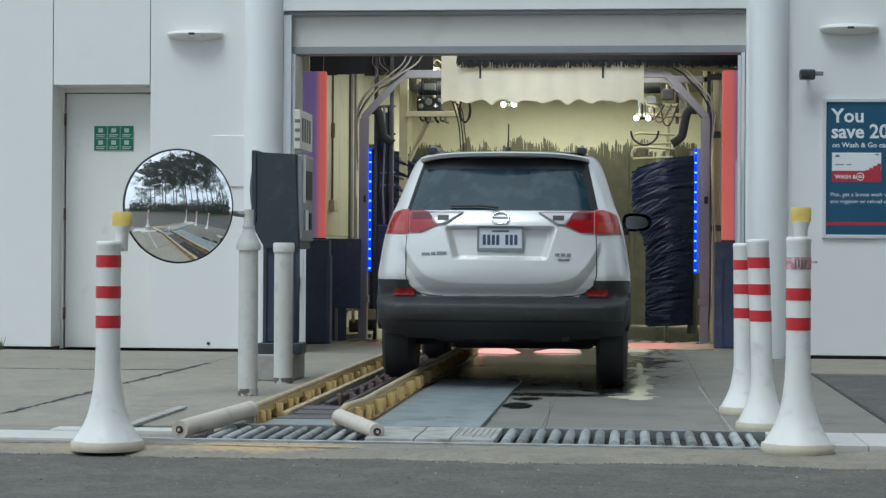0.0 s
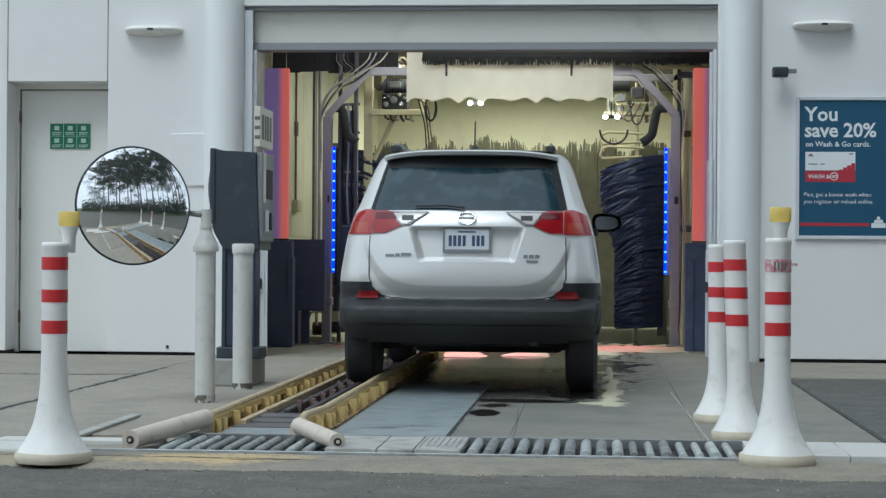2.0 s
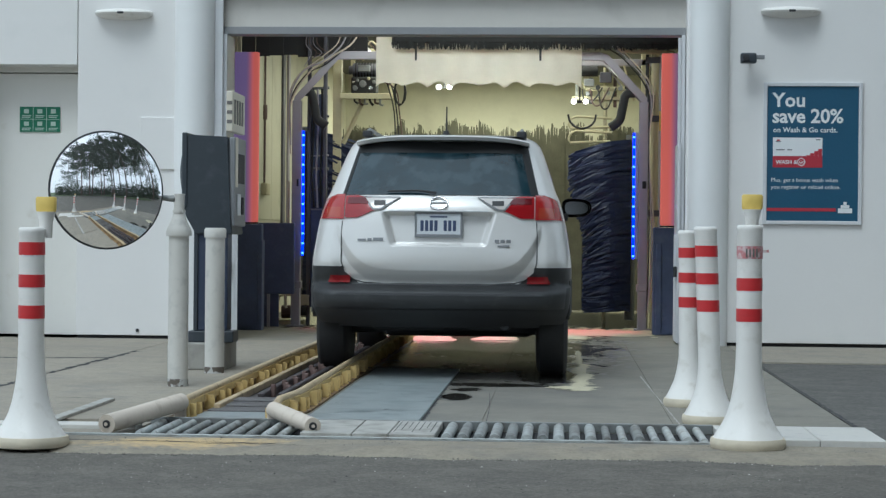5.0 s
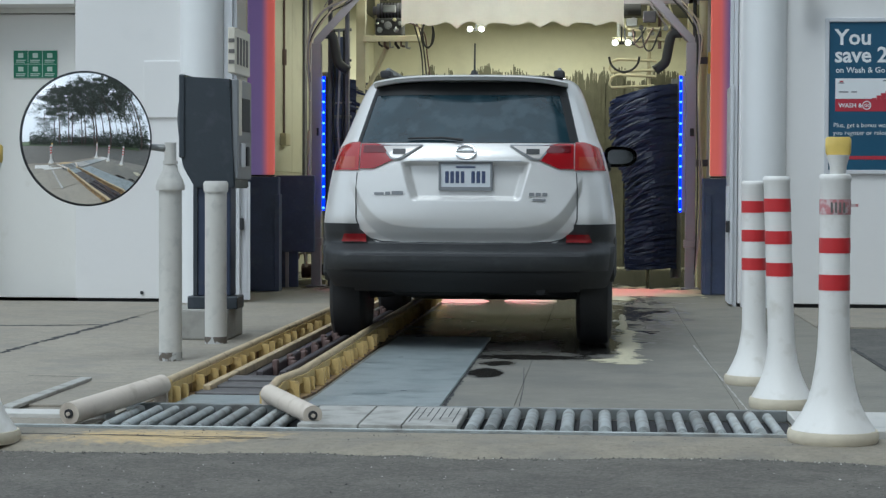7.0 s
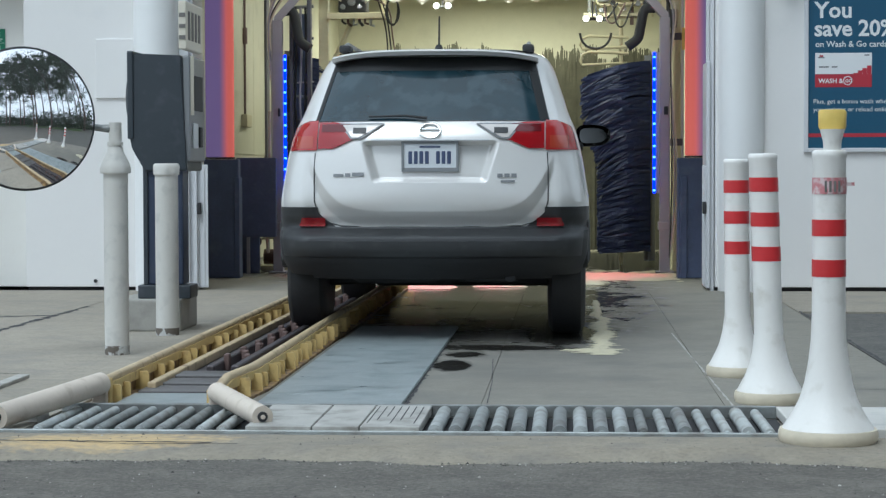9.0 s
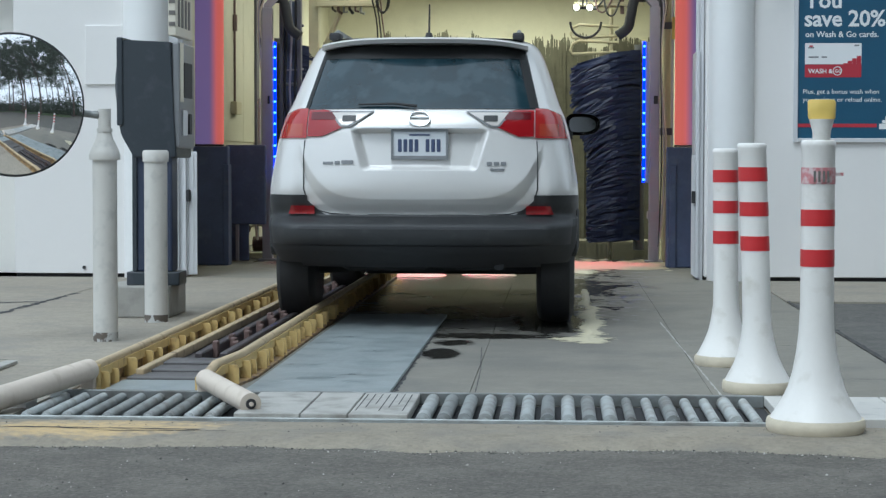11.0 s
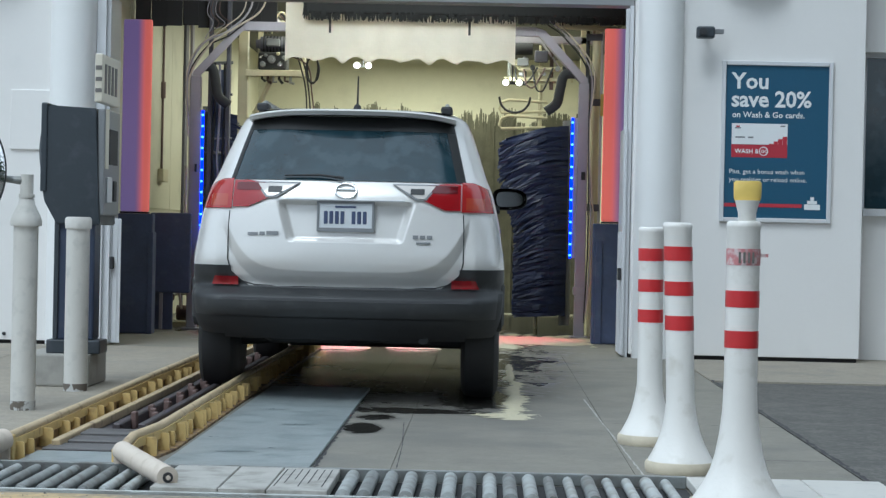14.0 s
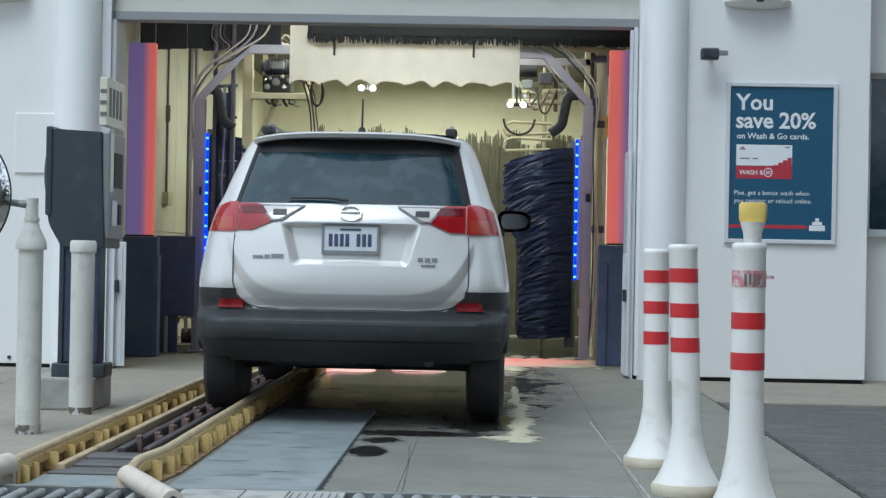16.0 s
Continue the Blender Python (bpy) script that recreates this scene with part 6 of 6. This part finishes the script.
def crack(points, width, seed, material, label):
    """An uneven broken joint: a thin strip that wanders and changes width."""
    rnd = random.Random(seed)
    bm = B()
    prev = None
    for (xa, ya), (xb, yb) in zip(points, points[1:]):
        d = Vector((xb - xa, yb - ya, 0))
        n = max(2, int(d.length / 0.04))
        side = Vector((-d.y, d.x, 0)).normalized()
        for i in range(n + 1):
            c = Vector((xa, ya, 0.0012)) + d * (i / n) + side * rnd.gauss(0, width * 0.14)
            w = width * rnd.uniform(0.15, 1.0)
            cur = (bm.verts.new(c - side * w / 2), bm.verts.new(c + side * w / 2))
            if prev:
                bm.faces.new((prev[0], cur[0], cur[1], prev[1]))
            prev = cur
    return part("crack", bm, material, LANE, label)


crack([(-3.58, 9.2), (-3.58, 12.2), (-3.56, 14.7)], 0.075, 1, DARK_GAP, "broken dark joint in the concrete")
crack([(-5.2, 13.62), (-4.2, 13.58), (-3.6, 13.75)], 0.1, 2, DARK_GAP, "broken dark joint in the concrete")
crack([(-0.345, 8.62), (-0.36, 9.6), (-0.40, 10.7)], 0.006, 3, DARK_GAP, "thin dark crack in the lane")
crack([(0.69, 8.6), (0.66, 10.4), (0.625, 12.4)], 0.012, 4, PALE_PLATE, "pale filled joint in the lane")
crack([(-0.69, 8.6), (-0.70, 11.0), (-0.705, 12.7)], 0.03, 5, DARK_GAP, "dark gap beside the steel plates")
crack([(-3.0, 9.9), (-2.7, 9.86)], 0.02, 6, DARK_GAP, "short dark crack in the concrete")
crack([(1.622, 7.7), (1.625, 10.5), (1.622, 14.3)], 0.03, 9, DARK_GAP, "dark gap at the edge of the lane slab")
crack([(0.7, 10.9), (1.15, 10.93), (1.6, 10.88)], 0.014, 10, DARK_GAP, "thin dark crack in the lane")
crack([(1.0, 9.3), (1.6, 9.33)], 0.012, 12, DARK_GAP, "thin dark crack in the lane")
crack([(-1.9, 7.5), (-1.62, 7.42), (-1.2, 7.44)], 0.02, 7, DARK_GAP, "short dark crack in the apron")
crack([(-5.0, 7.52), (-3.4, 7.46), (-2.2, 7.5), (-1.3, 7.47)], 0.025, 8, DARK_GAP, "long crack along the worn apron")

crack([(-1.4, 8.545), (-0.7, 8.545)], 0.03, 13, DARK_GAP, "dark gap before the steel plates")

# worn aggregate and grit, thickest along the broken edge of the apron
GRIT = mat("grit", (0.16, 0.15, 0.128), 0.85, var=0.3, big=9)
gn, gl_ = GRIT.node_tree.nodes, GRIT.node_tree.links
g_info, g_tone = gn.new("ShaderNodeNewGeometry"), gn.new("ShaderNodeValToRGB")
g_tone.color_ramp.elements[0].color = (0.03, 0.029, 0.027, 1)
g_tone.color_ramp.elements[1].color = (0.5, 0.48, 0.44, 1)
mid = g_tone.color_ramp.elements.new(0.8)
mid.color = (0.19, 0.178, 0.155, 1)
gl_.new(g_info.outputs["Random Per Island"], g_tone.inputs[0])
gl_.new(g_tone.outputs[0], gn["Principled BSDF"].inputs["Base Color"])
rnd = random.Random(77)
verts, faces = [], []
for k in range(5600):
    x = rnd.uniform(-3.4, 2.6)
    if k < 3600:
        y, z = rnd.uniform(6.0, 7.3), -0.03
        if noise.noise((x * 1.6, y * 1.6, 5.0)) + rnd.uniform(-0.5, 0.3) < 0:
            continue
    elif k < 5400:
        y, z = 7.25 + 0.10 * noise.noise((x * 1.3, 0, 0)) + 0.05 * noise.noise((x * 5, 3, 0)) + rnd.gauss(-0.02, 0.035), -0.029
    else:
        y, z = rnd.uniform(7.42, 7.68), 0.0
    r = rnd.uniform(0.0025, 0.006) * (1.7 if rnd.random() < 0.06 else 1.0)
    n0 = len(verts)
    h = r * rnd.uniform(0.4, 0.8)
    for j in range(5):
        a = 6.283 * j / 5 + rnd.uniform(-0.4, 0.4)
        verts.append((x + r * math.cos(a), y + r * math.sin(a), z - 0.002))
    verts.append((x + rnd.uniform(-0.3, 0.3) * r, y, z + h))
    faces += [(n0 + j, n0 + (j + 1) % 5, n0 + 5) for j in range(5)]
grit_me = bpy.data.meshes.new("grit")
grit_me.from_pydata(verts, [], faces)
grit_me.materials.append(GRIT)
tagged(new("grit", grit_me), "coarse pale and dark grit on the worn asphalt", "grit", kind="stuff")

# pale band painting the wall's reflection beside the lane, and soap foam further in
foam = thing("foam_and_reflection", (0.05, 12.1, 0.0), "thin pale soap foam and a pale painted reflection on the wet floor", "foam")
foam["kind"] = "stuff"
random.seed(11)
bm = B()
band_verts = {}


def reflection_at(x, y):
    """Height of the painted wall reflection: a band beside the wheel track, drawn out sideways into thin tongues."""
    rag = 0.55 * noise.noise((x * 3.0, y * 5.5, 1.0)) + 0.7 * noise.noise((x * 9, y * 21, 2.0)) + 0.4 * noise.noise((x * 30, y * 40, 4.0))
    side = 0.20 + 0.055 * noise.noise((0, y * 1.9, 3.0)) - 0.05 * max(0.0, 11.6 - y)
    wide = 0.085 if y < 12.6 else max(0.03, 0.085 - 0.03 * (y - 12.6))
    band = 1 - abs(x - side) / wide if 10.95 < y < 15.4 else -1.0
    tail = 1 - math.hypot((x - 0.14) / 0.2, (y - 11.2) / 0.22)
    return max(band, tail) * 1.3 + rag - 0.35


def band_vert(i, j):
    if (i, j) not in band_verts:
        x, y = -1.5 + i * 0.009, 10.8 + j * 0.012
        band_verts[i, j] = bm.verts.new((x - 0.05, y - 12.1, 0.002 + 0.008 * min(1.0, max(0.0, reflection_at(x, y)))))
    return band_verts[i, j]


for i in range(222):
    for j in range(440):
        if reflection_at(-1.5 + (i + 0.5) * 0.009, 10.8 + (j + 0.5) * 0.012) > 0:
            bm.faces.new((band_vert(i, j), band_vert(i + 1, j), band_vert(i + 1, j + 1), band_vert(i, j + 1)))
for k in range(420):
    x = random.uniform(-1.9, 0.95)
    y = 7.05 + random.gauss(0.0, 0.35)
    r = random.uniform(0.03, 0.11)
    ring = [bm.verts.new((x + r * random.uniform(0.7, 1.2) * math.cos(2 * math.pi * j / 8), y + 1.5 * r * random.uniform(0.7, 1.2) * math.sin(2 * math.pi * j / 8), 0.002)) for j in range(8)]
    top = bm.verts.new((x, y, 0.005 + r * 0.1))
    for j in range(8):
        bm.faces.new((ring[j], ring[(j + 1) % 8], top))
# thin suds carried on into the wash
for cx, cy, rx_, ry_ in ((-1.25, 17.3, 0.3, 0.5), (-0.6, 17.45, 0.26, 0.35), (0.55, 18.5, 0.4, 0.36), (0.2, 17.75, 0.18, 0.2)):
    hub = bm.verts.new((cx - 0.05, cy - 12.1, 0.03))
    rings = []
    for f in (0.5, 0.85, 1.0):
        rings.append([bm.verts.new((cx - 0.05 + rx_ * f * q * math.cos(a), cy - 12.1 + ry_ * f * q * math.sin(a), 0.002 + 0.026 * (1 - f ** 3))) for a, q in [(6.2832 * j / 48, 1 + 0.75 * noise.noise((cx * 5 + 1.7 * math.cos(6.2832 * j / 48), cy * 3 + 1.7 * math.sin(6.2832 * j / 48), 2.0))) for j in range(48)]])
    for j in range(48):
        bm.faces.new((hub, rings[0][j], rings[0][(j + 1) % 48]))
        for a, c in zip(rings, rings[1:]):
            bm.faces.new((a[j], c[j], c[(j + 1) % 48], a[(j + 1) % 48]))
part("foam", bm, FOAM_REFLECTION, foam)

# dark wet streaks on the steel plates
for k, (x0, x1, y) in enumerate(((-1.31, -1.12, 9.62), (-1.0, -0.86, 10.3), (-1.2, -1.06, 11.1), (-0.98, -0.9, 9.2), (-1.3, -1.2, 10.75), (-1.1, -0.95, 11.6), (-1.16, -0.99, 9.05))):
    ob = crack([(x0, y), (x1, y + 0.03)], 0.04, 40 + k, STREAK, "dark wet streak on the steel plate")
    ob.location.z += 0.0145

# ---- trees and hedge behind the camera, seen in the mirror ----
def pine(x, y, h, seed):
    rnd = random.Random(seed)
    t = thing("pine_tree", (x, y, 0.03), "tall pine tree with a bare trunk and a ragged high crown", "tree", "pine trees")
    lean, curve, low = rnd.uniform(-0.8, 0.8), rnd.uniform(-0.5, 0.5), rnd.uniform(0.14, 0.4)
    axis = lambda f: Vector((lean * f + curve * math.sin(3 * f), 0.5 * lean * f * f, h * f))
    bm = B()
    tube(bm, [axis(k / 8) for k in range(9)], [0.25 * (1 - 0.85 * k / 8) for k in range(9)], 8)
    clumps = []
    for k in range(22):
        f = low + (0.98 - low) * k / 21
        a = rnd.uniform(0, 6.28)
        l = h * 0.27 * (1.1 - 0.8 * (f - low) / (1 - low)) * rnd.uniform(0.45, 1.15)
        root = axis(f)
        tip = root + Vector((l * math.cos(a), l * math.sin(a), l * rnd.uniform(0.0, 0.35)))
        tube(bm, [root, tip], [0.05, 0.015], 4)
        clumps += [(tip, 0.3 * l + 0.35), (root.lerp(tip, 0.6), 0.25 * l + 0.3)]
    clumps.append((axis(1.0), 0.6))
    part("trunk", bm, BARK, t)
    bm = B()
    for c0, size in clumps:
        for k in range(120):
            c = c0 + Vector((rnd.gauss(0, 0.5), rnd.gauss(0, 0.5), rnd.gauss(0, 0.33))) * size
            s_ = rnd.uniform(0.16, 0.48)
            u = Vector((rnd.gauss(0, 1), rnd.gauss(0, 1), rnd.gauss(0, 0.6))).normalized() * s_
            v = Vector((rnd.gauss(0, 1), rnd.gauss(0, 1), rnd.gauss(0, 0.6))).normalized() * s_ * 0.7
            bm.faces.new([bm.verts.new(p) for p in (c - u, c + v, c + u)])
    part("crown", bm, LEAF, t)


rnd = random.Random(21)
for k in range(17):
    way = radians(6 + 94 * (k + rnd.uniform(-0.4, 0.4)) / 16)
    far = rnd.choice((15, 17, 20, 24, 29, 34)) + rnd.uniform(-1, 1)
    while -2.9 + far * math.sin(way) < 11.5 and 10.8 - far * math.cos(way) > -8.2:
        far += 0.7
    pine(-2.9 + far * math.sin(way), 10.8 - far * math.cos(way), (rnd.uniform(14, 20) + far * 0.3) * 1.2, 100 + k)
structure("grass_verge", box(box(B(), -70, 11, -60, -7.5, -0.03, 0.05), 11, 70, -60, 12, -0.03, 0.05), GRASS, "rough grass verge beyond the forecourt", "grass")
hed = thing("hedge", (0, -11.5, 0.05), "uneven dark green hedge along the verge", "hedge")
bm = B()
rnd = random.Random(5)
for k in range(11000):
    e = rnd.uniform(-6, 44)
    c = Vector((min(e, 16.5) + rnd.uniform(-0.7, 0.7), max(0.0, e - 16.5) + rnd.uniform(-0.7, 0.7), abs(rnd.gauss(1.6, 1.3))))
    s_ = rnd.uniform(0.15, 0.5)
    u = Vector((rnd.gauss(0, 1), rnd.gauss(0, 1), rnd.gauss(0, 1))).normalized() * s_
    v = Vector((rnd.gauss(0, 1), rnd.gauss(0, 1), rnd.gauss(0, 1))).normalized() * s_
    bm.faces.new([bm.verts.new(p) for p in (c - u, c + v, c + u)])
part("leaves", bm, LEAF, hed)

# a tuft of grass at the foot of the wall
tuft = thing("grass_tuft", (-6.15, WALL_Y - 0.08, 0), "small tuft of green grass at the foot of the wall", "grass")
tuft["kind"] = "stuff"
bm = B()
for k in range(60):
    x = random.uniform(-0.3, 0.12)
    l = random.uniform(0.06, 0.18)
    w = 0.006
    dx = random.uniform(-0.05, 0.05)
    bm.faces.new([bm.verts.new(p) for p in ((x - w, 0, 0), (x + w, 0, 0), (x + dx, random.uniform(-0.04, 0.02), l))])
part("blades", bm, GRASS, tuft)
